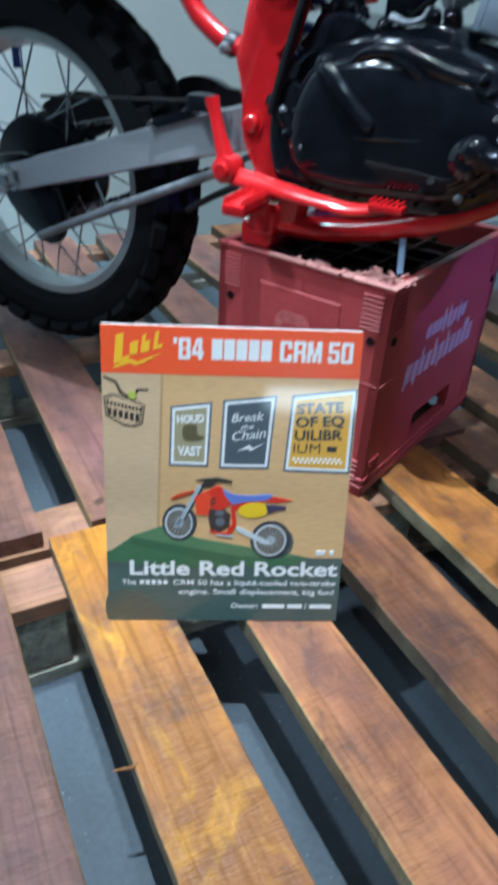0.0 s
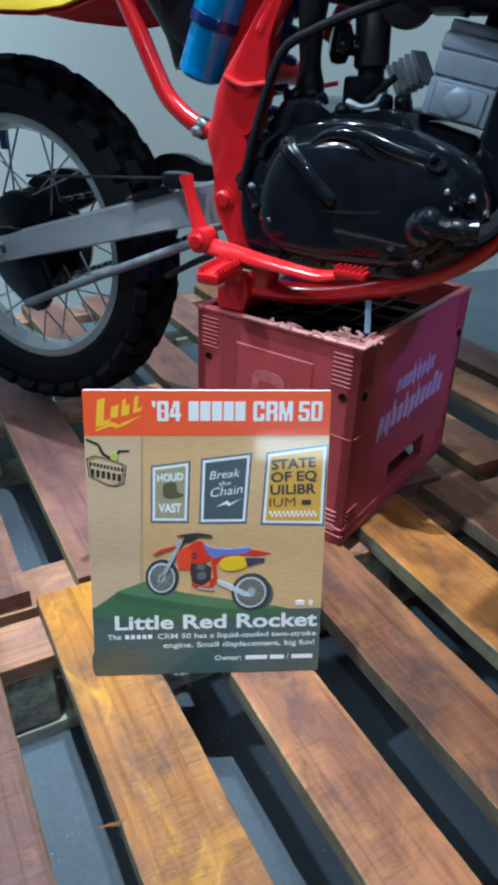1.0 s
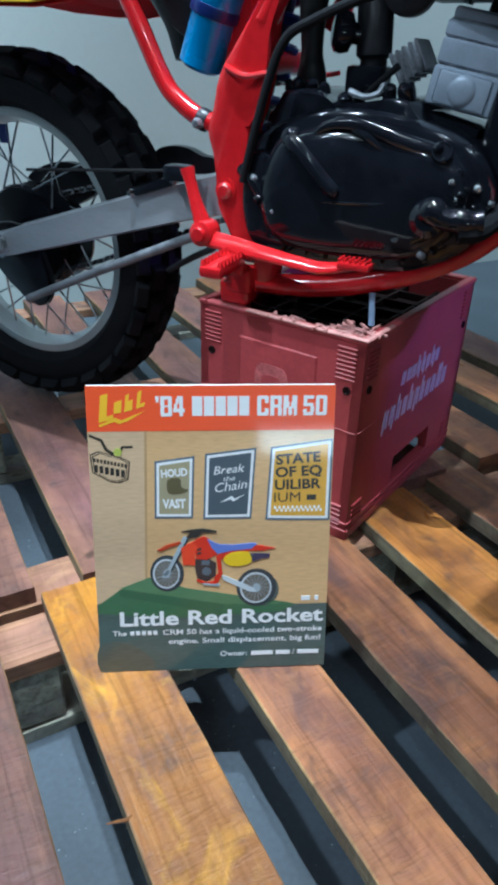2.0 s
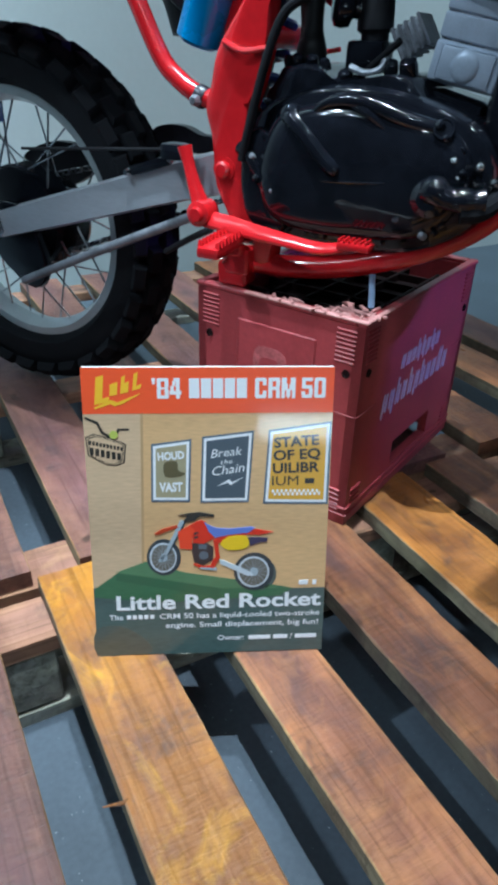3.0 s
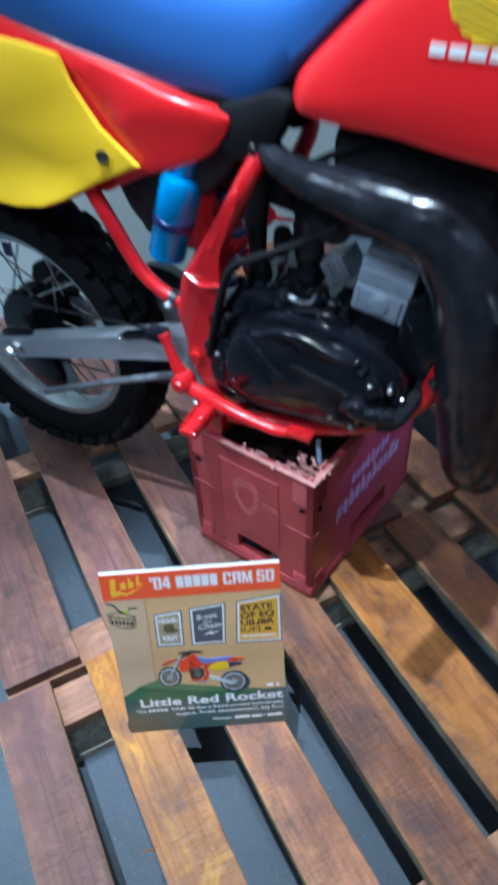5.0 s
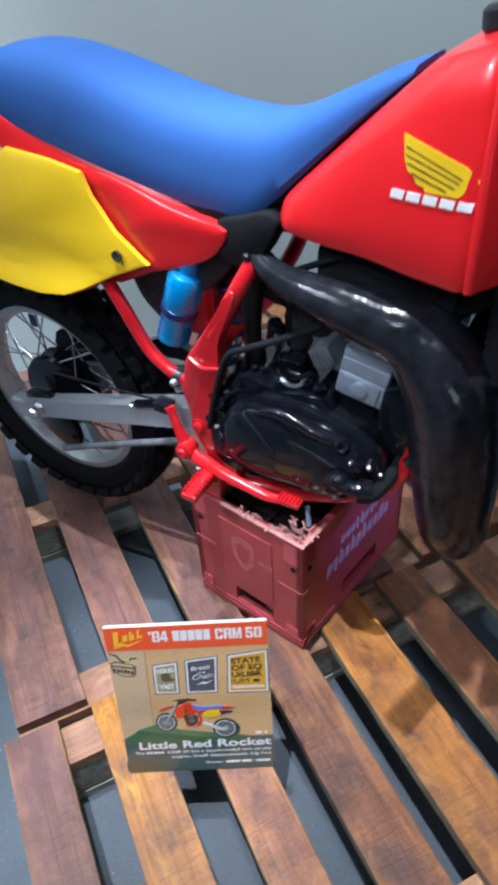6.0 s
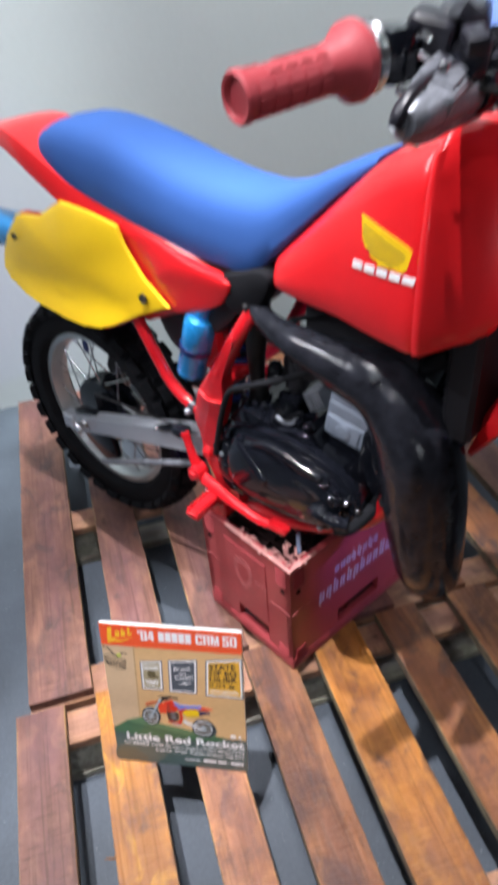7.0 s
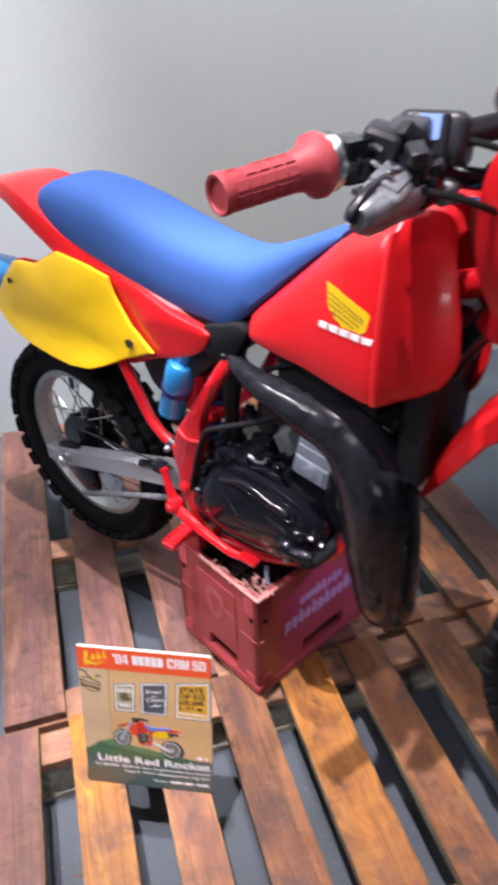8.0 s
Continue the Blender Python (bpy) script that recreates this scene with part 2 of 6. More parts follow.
GRIP = material("faded_red_rubber_grip", (0.42, 0.050, 0.062), 0.55, 0, 0.12, 30, 320, 0.15)
MAROON = material("maroon_crate_plastic", (0.37, 0.054, 0.062), 0.36, 0, 0.25, 12, 200, 0.08)
# near-black crate plastic: the shade inside recesses and holes is put into its colour
MAROON_IN = material("shaded_crate_plastic", (0.014, 0.006, 0.006), 0.7, 0, 0.3, 14, 200, 0.1, spec=0.15)
SCUFF = material("scuffed_pale_plastic", (0.52, 0.24, 0.22), 0.6, 0, 0.25, 60, 300, 0.3)
PRINT_VIOLET = material("pale_crate_print", (0.52, 0.49, 0.53), 0.5, 0, 0.3, 90, 320, 0.05)
FADED = material("faded_crate_print", (0.46, 0.115, 0.12), 0.5, 0, 0.45, 70, 320, 0.1)
WHITE = material("white_print", (0.82, 0.82, 0.82), 0.35, 0, 0.04, 30, 300, 0.0)
SCREEN = glow("lit_display", (0.26, 0.42, 0.95), 0.9)
DARK = material("dark_print", (0.035, 0.032, 0.03), 0.4, 0, 0.2, 60, 300, 0.0)


# ---- shapes ----
def part(name, bm, mat, parent=None, label=""):
    """Links a bmesh as one mesh object under a thing or a part."""
    for f in bm.faces:
        f.smooth = True
    bmesh.ops.recalc_face_normals(bm, faces=bm.faces[:])
    for e in bm.edges:
        if len(e.link_faces) != 2 or e.calc_face_angle(0) > radians(34):
            e.smooth = False
    me = bpy.data.meshes.new(name)
    bm.to_mesh(me)
    bm.free()
    me.materials.append(mat)
    ob = new(name, me)
    if parent is not None:
        ob.parent = parent
    if label:
        tagged(ob, label)
    return ob


def share(name, me, parent, m):
    """One more object on a mesh that others use."""
    ob = new(name, me)
    ob.parent, ob.matrix_basis = parent, m
    return ob


def thing(name, m, label, category, group="", kind=""):
    ob = new(name)
    ob.empty_display_size = 0.05
    ob.matrix_world = m
    return tagged(ob, label, category, group, kind)


def box(bm, lo, hi, bevel=0.0, turn=None, segments=1):
    """A bevelled block between two corners."""
    made = bmesh.ops.create_cube(bm, size=1)["verts"]
    size, mid = Vector(hi) - Vector(lo), (Vector(hi) + Vector(lo)) / 2
    for v in made:
        v.co = Vector((v.co.x * size.x, v.co.y * size.y, v.co.z * size.z)) + mid
    if bevel:
        edges = list({e for v in made for e in v.link_edges})
        got = bmesh.ops.bevel(bm, geom=edges, offset=bevel, segments=segments, affect="EDGES", profile=0.6)
        made = list({v for f in got["faces"] for v in f.verts} | {v for v in made if v.is_valid})
    if turn is not None:
        bmesh.ops.transform(bm, matrix=turn, verts=made)
    return bm


def loft(bm, rings, cap=True, close=True):
    """Skin between rings of equally many points."""
    rows = [[bm.verts.new(p) for p in ring] for ring in rings]
    n = len(rows[0])
    for a, b in zip(rows, rows[1:]):
        for k in range(n if close else n - 1):
            bm.faces.new((a[k], a[(k + 1) % n], b[(k + 1) % n], b[k]))
    if cap and close:
        bm.faces.new(rows[0][::-1])
        bm.faces.new(rows[-1])
    return bm


def smooth_path(points, steps=6):
    """Catmull-Rom through points of any dimension."""
    pts = [np.array(p, float) for p in points]
    pts = [2 * pts[0] - pts[1]] + pts + [2 * pts[-1] - pts[-2]]
    out = []
    for p0, p1, p2, p3 in zip(pts, pts[1:], pts[2:], pts[3:]):
        for k in range(steps):
            t = k / steps
            out.append(0.5 * (2 * p1 + (p2 - p0) * t + (2 * p0 - 5 * p1 + 4 * p2 - p3) * t * t + (3 * p1 - p0 - 3 * p2 + p3) * t**3))
    return out + [pts[-2]]


def tube(bm, points, radius=None, seg=12, steps=6, flat=1.0):
    """A round bar along points (x, y, z) or (x, y, z, r)."""
    pts = [tuple(p) + ((radius,) if len(p) == 3 else ()) for p in points]
    path = smooth_path(pts, steps) if len(pts) > 2 and steps > 1 else [np.array(p, float) for p in pts]
    rings, up = [], None
    for k, p in enumerate(path):
        d = Vector(path[min(k + 1, len(path) - 1)][:3]) - Vector(path[max(k - 1, 0)][:3])
        d.normalize()
        if up is None:
            up = d.orthogonal().normalized()
        up = (up - d * up.dot(d)).normalized()
        side = d.cross(up)
        c, r = Vector(p[:3]), p[3]
        rings.append([c + (up * math.cos(t) + side * math.sin(t) * flat) * r for t in (2 * math.pi * j / seg for j in range(seg))])
    return loft(bm, rings)


def lathe(bm, profile, centre, axis, seg=48, close=False):
    """Turns (radius, along) pairs round an axis; close joins the last pair to the first."""
    axis = Vector(axis).normalized()
    u = axis.orthogonal().normalized()
    w = axis.cross(u)
    c = Vector(centre)
    rows = []
    for t in (2 * math.pi * j / seg for j in range(seg)):
        out = u * math.cos(t) + w * math.sin(t)
        rows.append([bm.verts.new(c + out * r + axis * h) for r, h in profile])
    n = len(profile)
    for a, b in zip(rows, rows[1:] + rows[:1]):
        for k in range(n if close else n - 1):
            bm.faces.new((a[k], a[(k + 1) % n], b[(k + 1) % n], b[k]))
    if not close:
        bmesh.ops.remove_doubles(bm, verts=bm.verts[:], dist=1e-6)
    return bm


def plate(bm, outline, at, thick, axes, bevel=0.0):
    """A flat plate: an outline in two axes, with thickness along the third from 'at'."""
    i, j, k = axes

    def place(p, h):
        v = [0, 0, 0]
        v[i], v[j], v[k] = p[0], p[1], h
        return Vector(v)

    cx, cy = sum(p[0] for p in outline) / len(outline), sum(p[1] for p in outline) / len(outline)

    def shrunk(d):
        out = []
        for x, y in outline:
            l = math.hypot(x - cx, y - cy) or 1
            out.append((x - (x - cx) / l * d, y - (y - cy) / l * d))
        return out

    if bevel:
        s = bevel if thick > 0 else -bevel
        rings = [[place(p, at) for p in outline], [place(p, at + thick - s) for p in outline], [place(p, at + thick - s * 0.3) for p in shrunk(bevel * 0.35)], [place(p, at + thick) for p in shrunk(bevel)]]
    else:
        rings = [[place(p, at) for p in outline], [place(p, at + thick) for p in outline]]
    return loft(bm, rings)


def rounded(outline, steps=4):
    """Rounds a closed outline."""
    n, out = len(outline), []
    for k in range(n):
        p0, p1, p2, p3 = (np.array(outline[(k + d) % n], float) for d in (-1, 0, 1, 2))
        for s in range(steps):
            t = s / steps
            out.append(tuple(0.5 * (2 * p1 + (p2 - p0) * t + (2 * p0 - 5 * p1 + 4 * p2 - p3) * t * t + (3 * p1 - p0 - 3 * p2 + p3) * t**3)))
    return out


# ---- structure ----
def flat_box(name, lo, hi, mat, label, category, bevel=0.0):
    return tagged(part(name, box(bmesh.new(), lo, hi, bevel), mat), label, category, kind="structure")


flat_box("floor", (-5.2, -6.2, -0.1), (6.2, 1.46, 0.0), FLOOR, "dark slate-coloured smooth hall floor", "floor")
flat_box("wall_north", (-5.2, 1.46, -0.1), (6.2, 1.6, 4.2), WALL, "plain pale grey painted wall behind the pallets", "wall")
# added shell out of view; its dark colour keeps the shadows deep
flat_box("wall_south", (-5.2, -6.4, -0.1), (6.2, -6.2, 4.2), HALL, "unseen hall wall kept dark to limit bounce light", "wall")
flat_box("wall_west", (-5.4, -6.4, -0.1), (-5.2, 1.6, 4.2), HALL, "unseen hall wall kept dark to limit bounce light", "wall")
flat_box("wall_east", (6.2, -6.4, -0.1), (6.4, 1.6, 4.2), HALL, "unseen hall wall kept dark to limit bounce light", "wall")
flat_box("ceiling", (-5.4, -6.4, 4.2), (6.4, 1.6, 4.35), HALL, "unseen hall ceiling kept dark to limit bounce light", "ceiling")


# ---- pallets ----
def board_mesh(name, wide, long, thick, seed):
    """A sawn board along y with slightly wandering, worn edges; its top middle end is the origin."""
    rng = random.Random(seed)
    n = max(3, int(long / 0.03))
    rings, bow = [], rng.uniform(-0.002, 0.002)
    for k in range(n + 1):
        y = long * k / n
        l, r = (-wide / 2 + bow * math.sin(math.pi * k / n) + rng.uniform(-0.0004, 0.0004), wide / 2 + bow * math.sin(math.pi * k / n) + rng.uniform(-0.0004, 0.0004))
        e = 0.0006 + rng.uniform(0, 0.0018) * rng.random()
        z = rng.uniform(-0.0004, 0.0004)
        rings.append([(l, y, z - thick), (l, y, z - e), (l + e, y, z), (r - e, y, z), (r, y, z - e), (r, y, z - thick)])
    return loft(bmesh.new(), rings)


def pallet(name, y0, y1, deck, cross, blocks, label, seed, thick=0.021):
    """A pallet: deck boards along y, cross boards under them, blocks, bottom boards."""
    y_mid = (y0 + y1) / 2
    x_lo, x_hi = deck[0][0], deck[-1][1]
    top = thing(name, pose((x_lo + x_hi) / 2, y_mid, 0), label, "pallet", "pallets under the motorcycle")
    inv = top.matrix_world.inverted()
    for k, (x0, x1, mat, dy) in enumerate(deck):
        ob = part("deck_board", board_mesh("deck_board", x1 - x0, y1 - y0, thick, seed + k), mat, top)
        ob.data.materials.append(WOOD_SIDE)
        ob.data.materials.append(WOOD_WORN)
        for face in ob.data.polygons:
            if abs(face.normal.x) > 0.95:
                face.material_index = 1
            elif 0.3 < face.normal.z < 0.95:
                face.material_index = 2
        ob.matrix_basis = inv @ pose((x0 + x1) / 2, y0 + dy, 0.14, 0, 0, 0)
    for k, (ya, yb, mat) in enumerate(cross):
        ob = part("cross_board", board_mesh("cross_board", yb - ya, x_hi - x_lo + 0.004, 0.02, seed + 50 + k), mat, top)
        ob.matrix_basis = inv @ pose(x_hi + 0.002, (ya + yb) / 2, 0.14 - thick - 0.001, 0, 0, 90)
        for xa, xb in blocks:
            bm = box(bmesh.new(), (xa, ya + 0.001, 0.021), (xb, yb - 0.001, 0.14 - thick - 0.0215), 0.003)
            blk = part("block", bm, WOOD_GREY, top)
            blk.matrix_basis = inv
        low = part("bottom_board", board_mesh("bottom_board", yb - ya, x_hi - x_lo, 0.018, seed + 70 + k), WOOD_GREY, top)
        low.matrix_basis = inv @ pose(x_hi, (ya + yb) / 2, 0.019, 0, 0, 90)
    return top


FRONT = [(-0.224, -0.140, WOOD_RED, 0.0), (-0.084, 0.0, WOOD_AMBER, 0.004), (0.060, 0.136, WOOD_ORANGE, 0.0), (0.191, 0.278, WOOD_ORANGE, 0.002), (0.320, 0.418, WOOD_BRIGHT, -0.002), (0.462, 0.545, WOOD_WARM, 0.0), (0.615, 0.700, WOOD_WARM, 0.001), (0.760, 0.850, WOOD_WARM, 0.0)]
BACK = [(-0.201, -0.088, WOOD_RED, 0.008), (-0.034, 0.060, WOOD_RED, 0.004), (0.120, 0.208, WOOD_RED, 0.0), (0.268, 0.356, WOOD_RED, 0.0), (0.420, 0.508, WOOD_RED, 0.0), (0.575, 0.665, WOOD_WARM, 0.0), (0.745, 0.835, WOOD_WARM, 0.0), (0.870, 0.97, WOOD_RED, 0.0)]
pallet("pallet", -1.0, 0.178, FRONT, [(0.112, 0.176, WOOD_FRESH), (-0.36, -0.282, WOOD_FRESH), (-0.998, -0.92, WOOD_FRESH)], [(-0.224, -0.085), (0.24, 0.37), (0.72, 0.85)], "worn wooden pallet with orange-brown slatted boards", 10)
pallet("pallet", 0.188, 1.235, BACK, [(0.192, 0.262, WOOD_FRESH), (0.652, 0.716, WOOD_FRESH), (1.165, 1.233, WOOD_FRESH)], [(-0.201, -0.045), (0.30, 0.43), (0.84, 0.97)], "worn wooden pallet with reddish-brown boards under the rear wheel", 200)

# a long splinter torn from the amber board's edge
for ob in list(bpy.data.objects):
    if ob.name == "pallet":
        inv = ob.matrix_world.inverted()
        bit = part("splinter", tube(bmesh.new(), [(-0.100, -0.100, 0.139, 0.0006), (-0.092, -0.103, 0.1405, 0.0013), (-0.084, -0.104, 0.139, 0.0019), (-0.076, -0.100, 0.1385, 0.0014)], None, 6, 3), WOOD_AMBER, ob)
        bit.matrix_basis = inv


# ---- crate ----
def crate():
    """An upturned beer crate: thick walls, rim, louvres at the corners, hand holes, lattice top."""
    L, D, H, t = 0.318, 0.228, 0.262, 0.012
    c = thing("beer_crate", pose(0.271, 0.111, 0.1405, 0, 0, 25.5), "upturned maroon plastic beer crate with scuffed rim", "crate")

    def wall(size):
        """One side, pierced by a hand hole near its foot; the outside is at y = 0."""
        h0, h1, z0, z1 = size * 0.37, size * 0.37 + 0.36 * size, 0.030, 0.066
        xs, zs = (0, h0, h1, size), (0, z0, z1, H - 0.006)
        bm = bmesh.new()
        grid = {(i, k, y): bm.verts.new((xs[i], y, zs[k])) for i in range(4) for k in range(4) for y in (0.0, t)}
        for i in range(3):
            for k in range(3):
                if (i, k) == (1, 1):
                    continue
                for y in (0.0, t):
                    bm.faces.new([grid[p] for p in ((i, k, y), (i + 1, k, y), (i + 1, k + 1, y), (i, k + 1, y))])
        for loop in ([(0, 0), (3, 0), (3, 3), (0, 3)], [(1, 1), (2, 1), (2, 2), (1, 2)]):
            ring = []
            for (i0, k0), (i1, k1) in zip(loop, loop[1:] + loop[:1]):
                n = max(abs(i1 - i0), abs(k1 - k0))
                ring += [(i0 + (i1 - i0) * s // n, k0 + (k1 - k0) * s // n) for s in range(n)]
            for a, b in zip(ring, ring[1:] + ring[:1]):
                bm.faces.new((grid[(*a, 0.0)], grid[(*b, 0.0)], grid[(*b, t)], grid[(*a, t)]))
        return bm

    spots = (("x", Matrix.Identity(4), L), ("y", pose(0, D, 0, 0, 0, -90), D), ("x", pose(L, D, 0, 0, 0, 180), L), ("y", pose(L, 0, 0, 0, 0, 90), D))
    for axis, m, size in spots:
        side = part("side_wall", wall(size), MAROON, c)
        side.matrix_basis = m
        for x0 in (0.008, size - 0.034):
            for k in range(8):
                rib = part("louvre", box(bmesh.new(), (0, -0.0022, 0), (0.025, 0.001, 0.0026), 0.001), MAROON, side)
                rib.matrix_basis = pose(x0, 0, 0.2475 - 0.0052 * k)
            for k in range(5):
                rib = part("louvre", box(bmesh.new(), (0, -0.0022, 0), (0.025, 0.001, 0.0026), 0.001), MAROON, side)
                rib.matrix_basis = pose(x0, 0, 0.046 - 0.0066 * k)
        for lo, hi in (((0.0, -0.0022, 0.012), (size, 0.001, 0.0155)), ((0.0, -0.0022, 0.0225), (size, 0.001, 0.026))):
            part("foot_band", box(bmesh.new(), lo, hi, 0.0008), MAROON, side)
        if axis == "y":
            part("raised_panel", box(bmesh.new(), (0.060, -0.0018, 0.085), (size - 0.058, 0.001, 0.229), 0.0016), MAROON, side)
        for x0 in (0.018, size - 0.018):
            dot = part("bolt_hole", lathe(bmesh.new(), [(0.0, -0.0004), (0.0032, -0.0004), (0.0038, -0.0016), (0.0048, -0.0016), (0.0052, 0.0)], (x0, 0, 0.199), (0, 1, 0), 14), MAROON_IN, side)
        for x0 in (0.002, size - 0.048):
            part("mould_seam", box(bmesh.new(), (x0, -0.0010, 0.1488), (x0 + 0.046, 0.001, 0.1496), 0.0003), FADED, side)
        if axis == "y" and m.translation.x < 0.1:
            # worn crest and a line of faded print
            crest = rounded([(0.088, 0.196), (0.110, 0.203), (0.132, 0.196), (0.131, 0.155), (0.110, 0.128), (0.089, 0.155)], 3)
            part("crest_print", plate(bmesh.new(), crest, -0.0019, -0.0004, (0, 2, 1)), FADED, side)
            part("crest_middle", plate(bmesh.new(), [(0.110 + (x - 0.110) * 0.62, 0.168 + (z - 0.168) * 0.62) for x, z in crest], -0.0022, -0.0004, (0, 2, 1)), MAROON, side)
            for k in range(4):
                part("print_stroke", box(bmesh.new(), (0.141 + 0.008 * k, -0.0024, 0.163), (0.146 + 0.008 * k, -0.0016, 0.173)), FADED, side)
    # rim on top
    bm = bmesh.new()
    r = 0.010
    for lo, hi in (((-0.002, -0.002, H - 0.006), (L + 0.002, r, H)), ((-0.002, D - r, H - 0.006), (L + 0.002, D + 0.002, H)), ((-0.002, r, H - 0.006), (r, D - r, H)), ((L - r, r, H - 0.006), (L + 0.002, D - r, H))):
        box(bm, lo, hi, 0.0016)
    part("rim", bm, MAROON, c)
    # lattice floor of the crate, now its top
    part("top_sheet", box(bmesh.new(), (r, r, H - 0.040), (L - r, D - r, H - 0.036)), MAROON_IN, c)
    bm = bmesh.new()
    for k in range(1, 7):
        box(bm, (L * k / 7 - 0.002, r, H - 0.036), (L * k / 7 + 0.002, D - r, H - 0.026))
    for k in range(1, 5):
        box(bm, (r, D * k / 5 - 0.002, H - 0.036), (L - r, D * k / 5 + 0.002, H - 0.0265))
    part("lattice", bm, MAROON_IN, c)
    # scuffed and chipped edges
    rng = random.Random(4)
    for k in range(46):
        near = k < 34
        x = rng.uniform(0.0, 0.042) if near else rng.uniform(0.0, 0.012)
        y = rng.uniform(0.0, 0.05) if near else rng.uniform(0.02, 0.16)
        bm = box(bmesh.new(), (-rng.uniform(0.005, 0.012), -0.0016, -0.001), (rng.uniform(0.005, 0.012), 0.0016, 0.0016 + rng.uniform(0, 0.0014)), 0.0007)
        chip = part("chip", bm, SCUFF, c)
        chip.matrix_basis = pose(x, y, H - (0.0 if not near else rng.uniform(-0.001, 0.004)), rng.uniform(-10, 10), rng.uniform(-8, 8), rng.choice((90, 90, 0, 40)) + rng.uniform(-14, 14))
    for lo, hi in (((-0.0032, 0.03, H - 0.0026), (0.004, 0.158, H + 0.0012)), ((-0.0032, -0.0034, H - 0.0022), (0.004, 0.03, H + 0.0012)), ((0.004, -0.0034, H - 0.0022), (0.062, 0.0035, H + 0.0012))):
        part("worn_edge", box(bmesh.new(), lo, hi, 0.0012), SCUFF, c)
    # two lines of pale print upside down on the long side: unreadable pen strokes of uneven height
    rng = random.Random(9)
    for z, x0, x1, high, n in ((0.128, 0.068, 0.266, 0.021, 11), (0.174, 0.108, 0.226, 0.015, 8)):
        step = (x1 - x0) / n
        for k in range(n):
            bm = bmesh.new()
            w = step * rng.uniform(0.66, 0.80)
            for at in (0.0, w * 0.58):
                drop = rng.choice((0.0, 0.0, 0.35, 0.0)) * high
                rise = rng.choice((0.0, 0.0, 0.0, 0.5)) * high
                plate(bm, [(at, -drop), (at + w * 0.16, -drop - high * 0.14), (at + w * 0.32, -drop), (at + w * 0.32, high + rise), (at + w * 0.16, high * 1.14 + rise), (at, high + rise)], 0.0006, -0.0015, (0, 2, 1))
            low = rng.choice((0.0, 0.72))
            plate(bm, [(w * 0.1, high * low), (w * 0.8, high * (low + 0.08)), (w * 0.8, high * (low + 0.26)), (w * 0.1, high * (low + 0.18))], 0.0006, -0.0013, (0, 2, 1))
            ob = part("print_stroke", bm, PRINT_VIOLET, c)
            ob.matrix_basis = pose(x0 + k * step, 0, z, 0, 6, 0)
    return c


crate()


